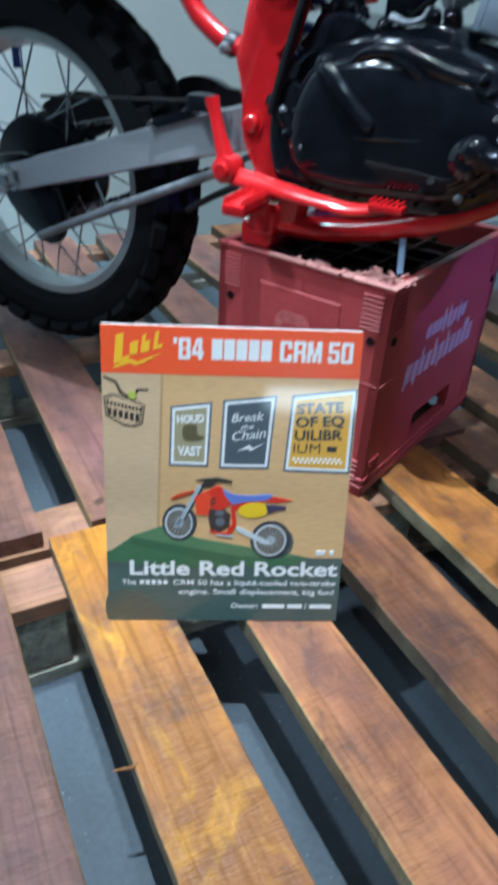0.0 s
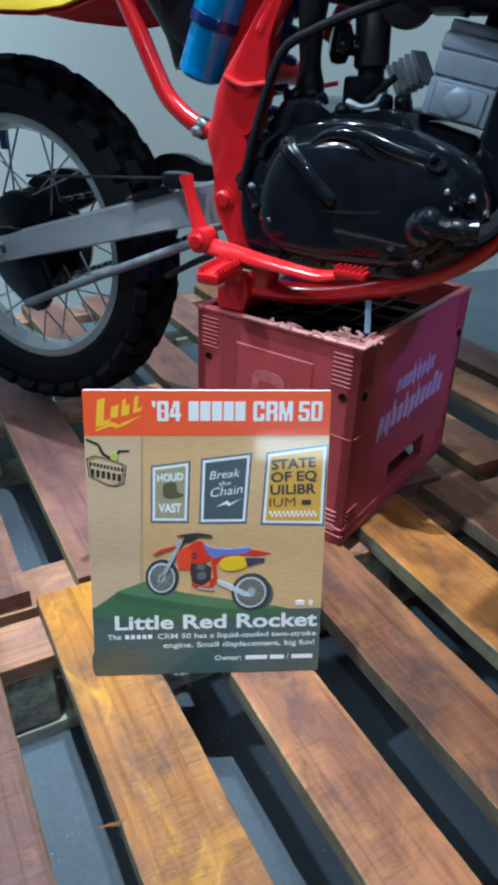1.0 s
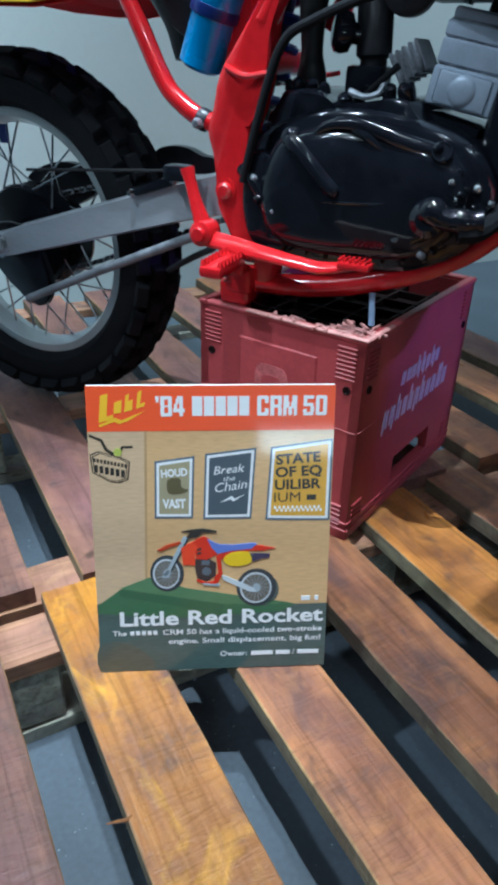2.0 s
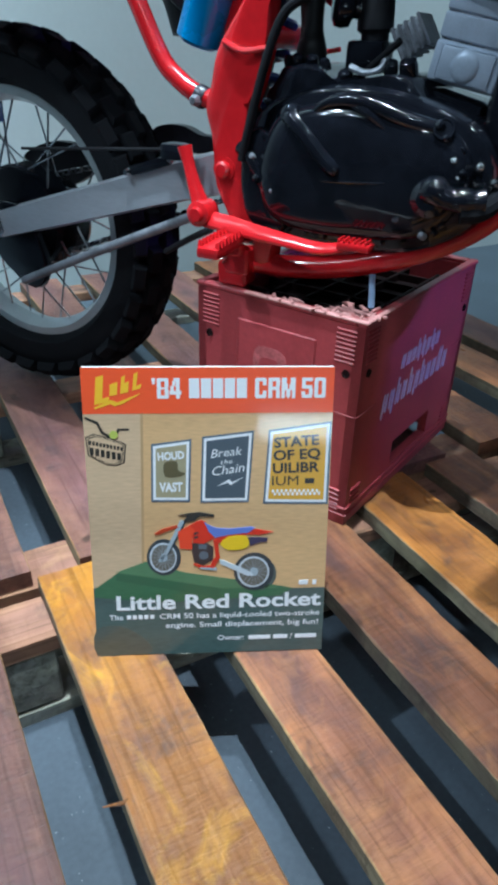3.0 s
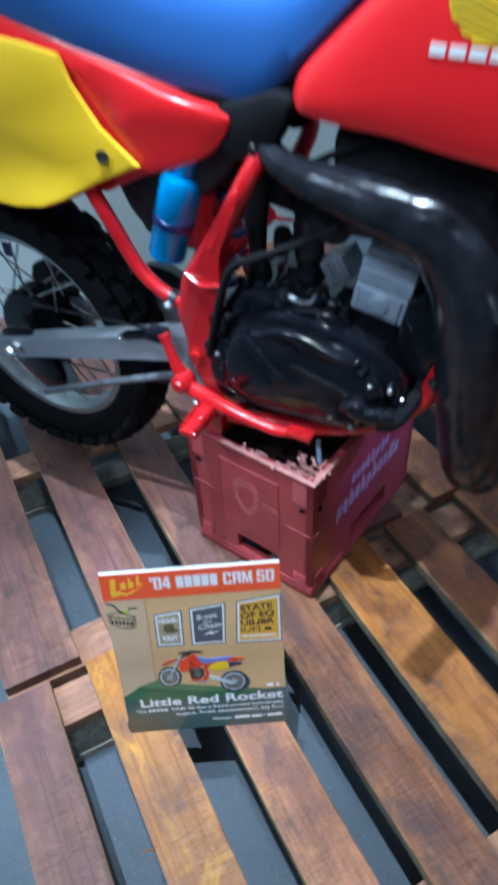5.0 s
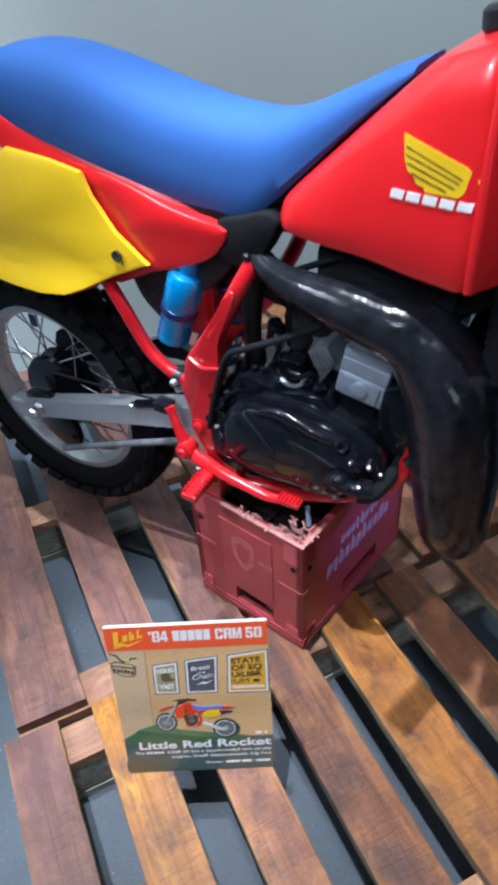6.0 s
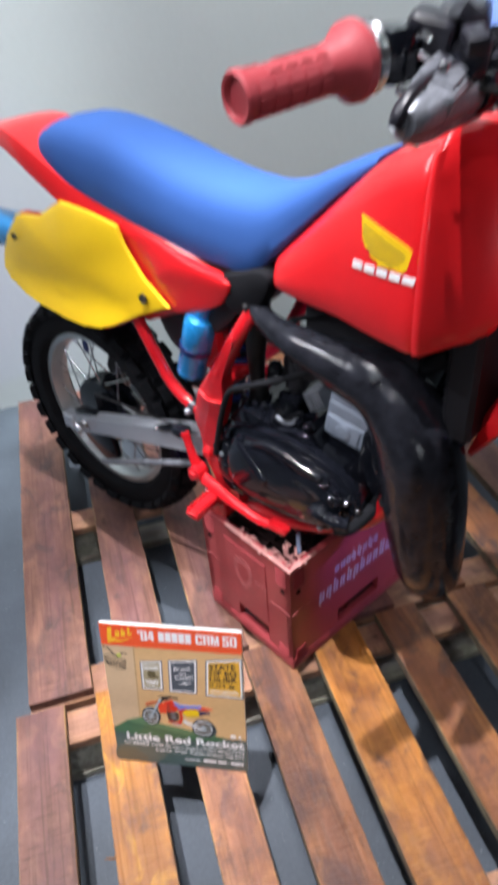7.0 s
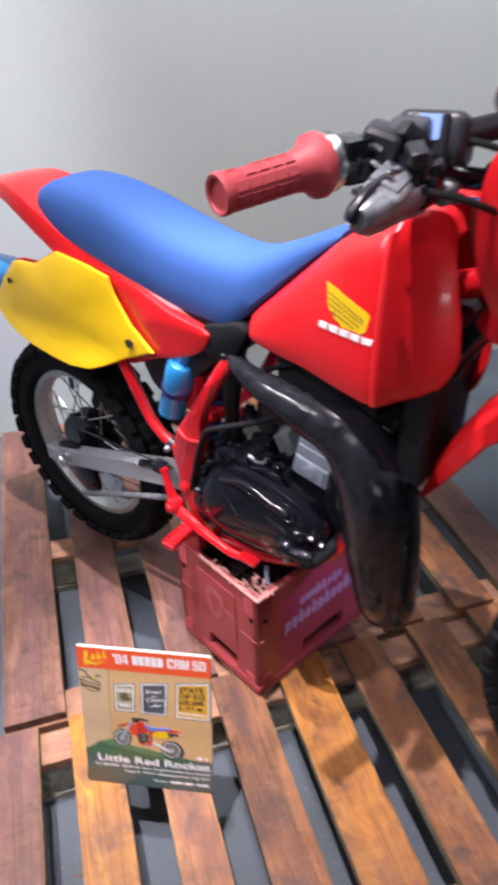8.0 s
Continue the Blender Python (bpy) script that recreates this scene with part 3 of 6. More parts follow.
# ---- display sign ----
def sign():
    """A leaning printed board with its fold-out foot; print lies in thin layers on the face."""
    W, H = 0.216, 0.279
    u = math.degrees(math.atan2(-0.411, 0.911))
    lean = math.degrees(math.asin(0.0655 / H))
    s = thing("display_sign", pose(0.0398, 0.0008, 0.1408, 0, 0, u) @ pose(0, 0, 0, -lean, 0, 0), "printed motorcycle show board leaning back on its foot", "sign")
    BACKING = material("sign_back_white", (0.72, 0.72, 0.70), 0.5, 0, 0.04)
    paint = {}

    def ink(key, colour, rough=0.3, vary=0.06, scale=30):
        if key not in paint:
            paint[key] = material("print_" + key, colour, rough, 0, vary, scale, 260, 0.0, 0.7, 0.05, (0.35, 1, 2.2))
        return paint[key]

    # local frame: x right from the middle, z up the face, -y to the front
    board = part("board", box(bmesh.new(), (-W / 2, 0, 0), (W / 2, 0.006, H), 0.0006), BACKING, s)
    foot = plate(bmesh.new(), [(-0.045, 0.004), (0.045, 0.004), (0.03, 0.19), (-0.03, 0.19)], 0.0, 0.003, (0, 2, 1))
    leg = part("foot", foot, BACKING, s)
    leg.matrix_basis = pose(0, 0.008, 0.0) @ pose(0, 0.0, 0.19, 24, 0, 0) @ pose(0, 0, -0.19)

    def P(a, b):
        return (a - 0.5) * W, (1 - b) * H

    def patch(name, pts, mat, depth, parent=board, label=""):
        bm = bmesh.new()
        pts = [P(*q) for q in pts]
        d = 0.00009 * depth
        loft(bm, [[(x, 0.0, z) for x, z in pts], [(x, -d, z) for x, z in pts]])
        return part(name, bm, mat, parent, label)

    def rect(name, a0, b0, a1, b1, mat, depth, parent=board, label=""):
        return patch(name, [(a0, b0), (a1, b0), (a1, b1), (a0, b1)], mat, depth, parent, label)

    def words(name, text, a, b, size, mat, depth, align="LEFT", width=None, bold=0.0, shear=0.0, squeeze=None, turn=0.0):
        """Raised lettering in the built-in font; width fits it across the sign."""
        cu = bpy.data.curves.new(name, "FONT")
        cu.body, cu.size, cu.align_x, cu.offset, cu.shear, cu.extrude = text, size, "LEFT", bold, shear, 0.00004
        cu.resolution_u = 3
        tmp = new(name, cu)
        dg = bpy.context.evaluated_depsgraph_get()
        me = bpy.data.meshes.new_from_object(tmp.evaluated_get(dg))
        bpy.data.objects.remove(tmp)
        xs = [v.co.x for v in me.vertices]
        k = (width * W / (max(xs) - min(xs))) if width else 1.0
        lo = min(xs)
        x0, z0 = P(a, b)
        if align == "RIGHT":
            x0 -= (max(xs) - lo) * k
        m = pose(x0, -0.00009 * depth, z0, 90, 0, 0) @ pose(0, 0, 0, 0, 0, turn) @ Matrix.Diagonal((k, 1, 1, 1)) @ Matrix.Translation((-lo, 0, 0))
        me.transform(m)
        bm = bmesh.new()
        bm.from_mesh(me)
        bpy.data.meshes.remove(me)
        bmesh.ops.remove_doubles(bm, verts=bm.verts[:], dist=2e-6)
        groups, seen = [], set()
        for v in bm.verts:
            if v in seen:
                continue
            island, todo = [], [v]
            seen.add(v)
            while todo:
                q = todo.pop()
                island.append(q)
                for e in q.link_edges:
                    o = e.other_vert(q)
                    if o not in seen:
                        seen.add(o)
                        todo.append(o)
            lo_x, hi_x = min(q.co.x for q in island), max(q.co.x for q in island)
            for g in groups:
                if min(hi_x, g[1]) - max(lo_x, g[0]) > 0.5 * min(hi_x - lo_x, g[1] - g[0]):
                    g[0], g[1] = min(lo_x, g[0]), max(hi_x, g[1])
                    g[2].update(island)
                    break
            else:
                groups.append([lo_x, hi_x, set(island)])
        for lo_x, hi_x, island in groups:
            one, at = bmesh.new(), {}
            for q in island:
                at[q] = one.verts.new(q.co)
            for face in bm.faces:
                if face.verts[0] in island:
                    one.faces.new([at[q] for q in face.verts])
            part(name, one, mat, board)
        bm.free()

    tan, tan2 = ink("tan_wall", (0.64, 0.41, 0.20), 0.3, 0.24, 5), ink("pale_tan", (0.60, 0.43, 0.27), 0.3, 0.24, 5)
    orange = ink("orange_red", (0.82, 0.10, 0.03))
    green, deep = ink("green_stage", (0.06, 0.15, 0.075), 0.3, 0.25, 12), ink("dark_green_band", (0.075, 0.115, 0.11), 0.3, 0.35, 10)
    gold, white, dark = ink("golden", (0.86, 0.50, 0.03)), ink("white", (0.80, 0.81, 0.84)), ink("near_black", (0.035, 0.032, 0.028))
    slate, sand, gold2 = ink("slate", (0.075, 0.095, 0.12)), ink("sand", (0.36, 0.32, 0.2)), ink("ochre", (0.68, 0.38, 0.04))
    rect("photo_wall", 0, 0.142, 1, 0.76, tan, 1)
    patch("photo_side_wall", [(0, 0.142), (0.232, 0.142), (0.216, 0.65), (0.0, 0.742)], tan2, 2)
    patch("photo_floor", [(0, 0.742), (0.10, 0.715), (0.30, 0.762), (1, 0.757), (1, 1), (0, 1)], deep, 2)
    patch("photo_stage", [(0.009, 0.742), (0.099, 0.690), (0.227, 0.646), (0.388, 0.689), (0.802, 0.747), (0.86, 0.757), (0.80, 0.785), (0.30, 0.80), (0.0, 0.775)], green, 3)
    patch("photo_stage_top", [(0.100, 0.684), (0.227, 0.646), (0.388, 0.689), (0.802, 0.747), (0.780, 0.757), (0.551, 0.752)], ink("stage_top", (0.10, 0.20, 0.10), 0.3, 0.2, 12), 4)
    patch("photo_stage_side", [(0.099, 0.686), (0.551, 0.754), (0.530, 0.786), (0.097, 0.714)], ink("stage_side", (0.05, 0.125, 0.065)), 4)
    patch("photo_shade", rounded([(0.0, 0.90), (0.10, 0.885), (0.20, 0.93), (0.24, 0.99), (0.12, 0.998), (0.0, 0.998)], 3), ink("floor_shade", (0.088, 0.105, 0.092), 0.3, 0.3, 10), 3)
    rect("header", 0, 0, 1, 0.144, orange, 3)
    patch("photo_corner_line", [(0.226, 0.142), (0.236, 0.142), (0.219, 0.65), (0.209, 0.652)], ink("corner_line", (0.46, 0.30, 0.15)), 3)

    # maker's badge: slanted strokes over a bolt
    for shape in ([(0.058, 0.030), (0.088, 0.024), (0.080, 0.096), (0.108, 0.090), (0.104, 0.106), (0.048, 0.116)], [(0.112, 0.052), (0.142, 0.044), (0.138, 0.084), (0.108, 0.088)], [(0.158, 0.030), (0.172, 0.024), (0.168, 0.048), (0.186, 0.042), (0.182, 0.076), (0.150, 0.082)], [(0.206, 0.020), (0.222, 0.014), (0.214, 0.058), (0.234, 0.050), (0.230, 0.064), (0.198, 0.072)]):
        patch("badge_stroke", shape, gold, 5)
    patch("badge_bolt", [(0.046, 0.124), (0.112, 0.1), (0.138, 0.108), (0.236, 0.078), (0.160, 0.112), (0.128, 0.120), (0.110, 0.113), (0.05, 0.130)], gold, 5)
    # title line in heavy narrow block letters; the maker's name as bars
    block = {
        "8": ((0, 0.04, 0.34, 0.46), (0, 0.54, 0.34, 0.96), (0.66, 0.04, 1, 0.46), (0.66, 0.54, 1, 0.96), (0.06, 0, 0.94, 0.04), (0.34, 0.04, 0.66, 0.16), (0.05, 0.46, 0.95, 0.54), (0.34, 0.84, 0.66, 0.96), (0.06, 0.96, 0.94, 1)),
        "4": ((0.36, 0, 0.86, 0.14), (0.24, 0.14, 0.50, 0.38), (0.08, 0.38, 0.36, 0.62), (0, 0.62, 1, 0.80), (0.54, 0.14, 0.86, 0.62), (0.54, 0.80, 0.86, 1)),
        "5": ((0.04, 0, 0.96, 0.17), (0.04, 0.17, 0.36, 0.54), (0.36, 0.37, 0.92, 0.54), (0.66, 0.54, 1, 0.84), (0.06, 0.84, 0.94, 1), (0, 0.68, 0.34, 0.84)),
        "0": ((0, 0.05, 0.34, 0.95), (0.66, 0.05, 1, 0.95), (0.07, 0, 0.93, 0.05), (0.07, 0.95, 0.93, 1), (0.34, 0.05, 0.66, 0.16), (0.34, 0.84, 0.66, 0.95)),
        "C": ((0, 0.05, 0.35, 0.95), (0.07, 0, 0.93, 0.05), (0.07, 0.95, 0.93, 1), (0.35, 0.05, 1, 0.17), (0.66, 0.17, 1, 0.37), (0.35, 0.83, 1, 0.95), (0.66, 0.63, 1, 0.83)),
        "R": ((0, 0, 0.35, 1), (0.35, 0, 0.94, 0.05), (0.35, 0.05, 1, 0.17), (0.66, 0.17, 1, 0.44), (0.35, 0.44, 0.95, 0.60), (0.66, 0.60, 1, 1)),
        "M": ((0, 0, 0.24, 1), (0.76, 0, 1, 1), (0.24, 0, 0.36, 0.62), (0.64, 0, 0.76, 0.62), (0.36, 0.30, 0.44, 0.95), (0.56, 0.30, 0.64, 0.95), (0.44, 0.55, 0.56, 1)),
        "'": ((0, 0, 1, 0.16), (0.12, 0.16, 0.88, 0.30)),
    }
    for sign_, a0, a1 in (("'", 0.274, 0.288), ("8", 0.294, 0.340), ("4", 0.344, 0.390), ("C", 0.682, 0.728), ("R", 0.735, 0.782), ("M", 0.788, 0.844), ("5", 0.868, 0.914), ("0", 0.920, 0.966)):
        bm = bmesh.new()
        for x0, y0, x1, y1 in block[sign_]:
            pts = [P(a0 + (a1 - a0) * x, 0.033 + 0.064 * y) for x, y in ((x0, y0), (x1, y0), (x1, y1), (x0, y1))]
            loft(bm, [[(x, 0.0, z) for x, z in pts], [(x, -0.00045, z) for x, z in pts]])
        part("title_letter", bm, white, board)
    for k in range(5):
        a = 0.420 + 0.0472 * k
        rect("name_bar", a, 0.034, a + 0.041, 0.096, white, 5)
    # club badge as plain shapes
    shield = [(0.004, 0.218), (0.039, 0.207), (0.092, 0.219), (0.147, 0.234), (0.165, 0.243), (0.156, 0.303), (0.119, 0.314), (0.082, 0.310), (0.011, 0.278)]
    patch("club_badge", shield, dark, 4)
    for inset, mat, depth in ((0.93, tan2, 5), (0.88, dark, 6), (0.83, tan2, 7)):
        patch("club_badge_face", [(0.084 + (a - 0.084) * inset, 0.262 + (b - 0.262) * inset) for a, b in shield], mat, depth)
    for k in range(10):
        a = 0.018 + 0.0138 * k
        rect("badge_mark", a, 0.229 + 0.0023 * k, a + 0.0092, 0.242 + 0.0023 * k, dark, 9)
    for k in range(6):
        a = 0.020 + 0.0215 * k
        rect("badge_mark", a, 0.252 + 0.0036 * k, a + 0.0150, 0.276 + 0.0036 * k, dark, 9)
    patch("badge_bar", [(0.006, 0.152), (0.058, 0.169), (0.076, 0.200), (0.104, 0.214), (0.100, 0.222), (0.066, 0.206), (0.052, 0.177), (0.006, 0.160)], dark, 4)
    patch("badge_bar", [(0.118, 0.214), (0.134, 0.191), (0.180, 0.191), (0.178, 0.198), (0.141, 0.198), (0.126, 0.218)], dark, 4)
    patch("badge_lamp", [(0.117 + 0.017 * math.cos(t), 0.211 + 0.013 * math.sin(t)) for t in (math.pi * k / 7 for k in range(14))], ink("badge_green", (0.45, 0.50, 0.10)), 9)

    # three framed posters in the photo
    for quad, face in (((0.264, 0.243), (0.427, 0.227), (0.417, 0.438), (0.258, 0.436)), sand), (((0.470, 0.220), (0.681, 0.201), (0.662, 0.442), (0.460, 0.442)), slate), (((0.740, 0.200), (0.998, 0.173), (0.996, 0.453), (0.722, 0.448)), gold2):
        mid_a, mid_b = sum(q[0] for q in quad) / 4, sum(q[1] for q in quad) / 4
        wide_, high_ = (quad[1][0] - quad[0][0]) / 2, (quad[3][1] - quad[0][1]) / 2
        for name, inset, mat, depth in (("poster_frame", 0.0, ink("frame_blue", (0.10, 0.14, 0.19)), 4), ("poster_border", 0.008, white, 5), ("poster_face", 0.019, face, 6)):
            patch(name, [(mid_a + (a - mid_a) * (1 - inset / wide_), mid_b + (b - mid_b) * (1 - inset * 0.78 / high_)) for a, b in quad], mat, depth)
    words("poster_letter", "HOUD", 0.290, 0.296, 0.0098, white, 8, width=0.108, bold=0.0004, turn=4)
    words("poster_letter", "VAST", 0.292, 0.400, 0.0115, white, 8, width=0.096, bold=0.0005)
    patch("poster_fist", rounded([(0.315, 0.305), (0.365, 0.30), (0.372, 0.33), (0.40, 0.34), (0.372, 0.352), (0.318, 0.35)], 3), ink("olive", (0.12, 0.10, 0.05)), 8)
    words("poster_letter", "Break", 0.505, 0.290, 0.0110, white, 8, width=0.13, shear=0.3, turn=6)
    words("poster_letter", "the", 0.545, 0.312, 0.006, white, 8, width=0.05, shear=0.3, turn=6)
    words("poster_letter", "Chain", 0.512, 0.350, 0.0120, white, 8, width=0.135, shear=0.3, turn=8)
    patch("poster_bolt", [(0.53, 0.385), (0.58, 0.362), (0.592, 0.372), (0.64, 0.355), (0.585, 0.382), (0.575, 0.374)], white, 8)
    for k, (txt, wide) in enumerate((("STATE", 0.185), ("OF EQ", 0.195), ("UILIBR", 0.195), ("IUM", 0.11))):
        words("poster_letter", txt, 0.764 - 0.002 * k, 0.258 + 0.0425 * k, 0.0130, dark, 8, width=wide, bold=0.0 if txt == "IUM" else 0.0004, turn=4 - 1.2 * k)
    rect("poster_mark", 0.895, 0.362, 0.935, 0.380, dark, 8)
    for k in range(11):
        for j in range(2):
            rect("poster_check", 0.758 + 0.0185 * k + 0.009 * j, 0.400 + 0.010 * j, 0.767 + 0.0185 * k + 0.009 * j, 0.410 + 0.010 * j, white, 8)

    # the motorcycle in the photo, in flat shapes
    tyre, chrome, red, blue, yel = ink("tyre", (0.035, 0.045, 0.055)), ink("chrome", (0.36, 0.42, 0.48)), ink("bike_red", (0.60, 0.03, 0.012)), ink("bike_blue", (0.13, 0.19, 0.55)), ink("bike_yellow", (0.80, 0.55, 0.01))

    def ring(name, a, b, ra, rb, mat, depth):
        patch(name, [(a + ra * math.cos(t), b + rb * math.sin(t)) for t in (2 * math.pi * k / 28 for k in range(28))], mat, depth)

    for a, b, ra, rb in ((0.303, 0.633, 0.072, 0.066), (0.688, 0.692, 0.087, 0.070)):
        ring("picture_tyre", a, b, ra, rb, tyre, 5)
        ring("picture_rim", a - 0.003, b + 0.001, ra * 0.80, rb * 0.82, ink("rim_white", (0.55, 0.60, 0.66)), 6)
        ring("picture_wheel_middle", a - 0.002, b + 0.001, ra * 0.70, rb * 0.72, ink("wheel_shade", (0.13, 0.12, 0.10)), 7)
        for k in range(9):
            t = math.pi * k / 9
            ca, cb = math.cos(t), math.sin(t)
            patch("picture_spoke", [(a - ra * 0.68 * ca - 0.0010 * cb, b - rb * 0.7 * cb + 0.0007 * ca), (a + ra * 0.68 * ca - 0.0010 * cb, b + rb * 0.7 * cb + 0.0007 * ca), (a + ra * 0.68 * ca + 0.0010 * cb, b + rb * 0.7 * cb - 0.0007 * ca), (a - ra * 0.68 * ca + 0.0010 * cb, b - rb * 0.7 * cb - 0.0007 * ca)], chrome, 8)
        ring("picture_hub", a, b, ra * 0.2, rb * 0.22, chrome, 9)
    patch("picture_shadow", rounded([(0.76, 0.66), (0.785, 0.69), (0.775, 0.735), (0.72, 0.765), (0.74, 0.73)], 3), ink("picture_shade", (0.10, 0.12, 0.11)), 4)
    motor = ink("engine", (0.05, 0.035, 0.035))
    patch("picture_engine", [(0.423, 0.584), (0.474, 0.578), (0.514, 0.598), (0.511, 0.645), (0.471, 0.665), (0.431, 0.652), (0.422, 0.613)], motor, 8)
    ring("picture_cover", 0.472, 0.628, 0.020, 0.015, ink("cover", (0.12, 0.14, 0.17)), 9)
    patch("picture_barrel", [(0.452, 0.588), (0.486, 0.588), (0.484, 0.606), (0.450, 0.604)], ink("cover", (0.12, 0.14, 0.17)), 9)
    patch("picture_fork", [(0.376, 0.500), (0.393, 0.504), (0.318, 0.623), (0.292, 0.650), (0.279, 0.645), (0.308, 0.613)], chrome, 9)
    patch("picture_fork_shade", [(0.393, 0.504), (0.400, 0.506), (0.326, 0.622), (0.318, 0.623)], tyre, 9)
    patch("picture_fender", [(0.264, 0.548), (0.299, 0.531), (0.360, 0.518), (0.368, 0.526), (0.312, 0.541), (0.280, 0.552)], ink("bike_dark_red", (0.42, 0.05, 0.015)), 10)
    patch("picture_shroud", [(0.364, 0.541), (0.414, 0.520), (0.436, 0.538), (0.424, 0.556), (0.424, 0.605), (0.372, 0.602)], ink("bike_orange_red", (0.72, 0.06, 0.02)), 10)
    patch("picture_tank", [(0.414, 0.520), (0.461, 0.501), (0.481, 0.508), (0.496, 0.540), (0.520, 0.565), (0.474, 0.586), (0.428, 0.582), (0.424, 0.556), (0.436, 0.538)], red, 9)
    for b in (0.546, 0.560):
        patch("picture_vent", [(0.432, b), (0.450, b - 0.004), (0.450, b + 0.004), (0.432, b + 0.008)], motor, 11)
    patch("picture_frame", [(0.512, 0.570), (0.532, 0.578), (0.541, 0.637), (0.519, 0.672), (0.496, 0.679), (0.508, 0.649), (0.523, 0.633)], red, 9)
    patch("picture_cradle", [(0.430, 0.655), (0.470, 0.668), (0.515, 0.664), (0.512, 0.674), (0.468, 0.677), (0.428, 0.662)], red, 10)
    patch("picture_peg", [(0.456, 0.670), (0.527, 0.676), (0.527, 0.684), (0.455, 0.677)], chrome, 11)
    patch("picture_tail", [(0.650, 0.540), (0.698, 0.537), (0.769, 0.549), (0.708, 0.558), (0.657, 0.556), (0.530, 0.588), (0.520, 0.569), (0.576, 0.554)], red, 8)
    patch("picture_seat", [(0.474, 0.508), (0.491, 0.518), (0.526, 0.531), (0.587, 0.534), (0.673, 0.528), (0.688, 0.533), (0.662, 0.549), (0.576, 0.556), (0.520, 0.565), (0.495, 0.544)], blue, 10)
    patch("picture_number_plate", rounded([(0.543, 0.587), (0.576, 0.562), (0.637, 0.558), (0.659, 0.568), (0.665, 0.594), (0.636, 0.608), (0.575, 0.610)], 2), yel, 10)
    patch("picture_swingarm", [(0.538, 0.644), (0.559, 0.648), (0.677, 0.694), (0.688, 0.708), (0.656, 0.706), (0.543, 0.660)], ink("rim_white", (0.55, 0.60, 0.66)), 10)
    patch("picture_handlebar", [(0.367, 0.483), (0.407, 0.477), (0.457, 0.473), (0.517, 0.483), (0.515, 0.490), (0.457, 0.488), (0.436, 0.503), (0.400, 0.508), (0.388, 0.502), (0.407, 0.487)], dark, 11)
    patch("picture_silencer", [(0.657, 0.566), (0.703, 0.566), (0.744, 0.569), (0.742, 0.583), (0.708, 0.586), (0.672, 0.597)], ink("picture_dark_blue", (0.05, 0.04, 0.09)), 9)

    words("caption_letter", "Little Red Rocket", 0.094, 0.824, 0.0205, white, 6, width=0.892, bold=0.00055)
    words("small_print_letter", "The", 0.060, 0.862, 0.0078, white, 6, width=0.060, bold=0.0001)
    for k in range(5):
        rect("name_bar", 0.136 + 0.025 * k, 0.846, 0.154 + 0.025 * k, 0.861, white, 6)
    words("small_print_letter", "CRM 50 has a liquid-cooled two-stroke", 0.278, 0.862, 0.0078, white, 6, width=0.705, bold=0.0001)
    words("small_print_letter", "engine. Small displacement, big fun!", 0.302, 0.897, 0.0078, white, 6, width=0.676, bold=0.0001)
    words("small_print_letter", "Owner:", 0.530, 0.951, 0.0078, white, 6, width=0.118, bold=0.0001)
    for a0, a1 in ((0.668, 0.765), (0.778, 0.842), (0.876, 0.972)):
        rect("name_bar", a0, 0.936, a1, 0.951, white, 6)
    words("small_print_letter", "/", 0.852, 0.953, 0.009, white, 6)
    for a0, a1 in ((0.885, 0.925), (0.945, 0.962)):
        rect("mark", a0, 0.728, a1, 0.745, white, 6)
    return s


sign()


# ---- motorcycle ----
# Local frame: x ahead along the machine, y to its left, z up from the hall floor.
BIKE = thing("motorcycle", pose(0.3565, 0.2405, 0, 0, 0, -56.0), "small red off-road motorcycle with blue seat propped on a crate", "motorcycle")


def R(a, b, z):
    """A place on the machine: ahead, to its right, up."""
    return (a, -b, z)


def knob(bm, c, out, across, along, size, high):
    """One tread block."""
    out, across, along = Vector(out), Vector(across), Vector(along)
    low = [Vector(c) + across * (sx * size[0] / 2) + along * (sy * size[1] / 2) for sx, sy in ((-1, -1), (1, -1), (1, 1), (-1, 1))]
    top = [Vector(c) + (p - Vector(c)) * 0.86 + out * high for p in low]
    loft(bm, [low, top])


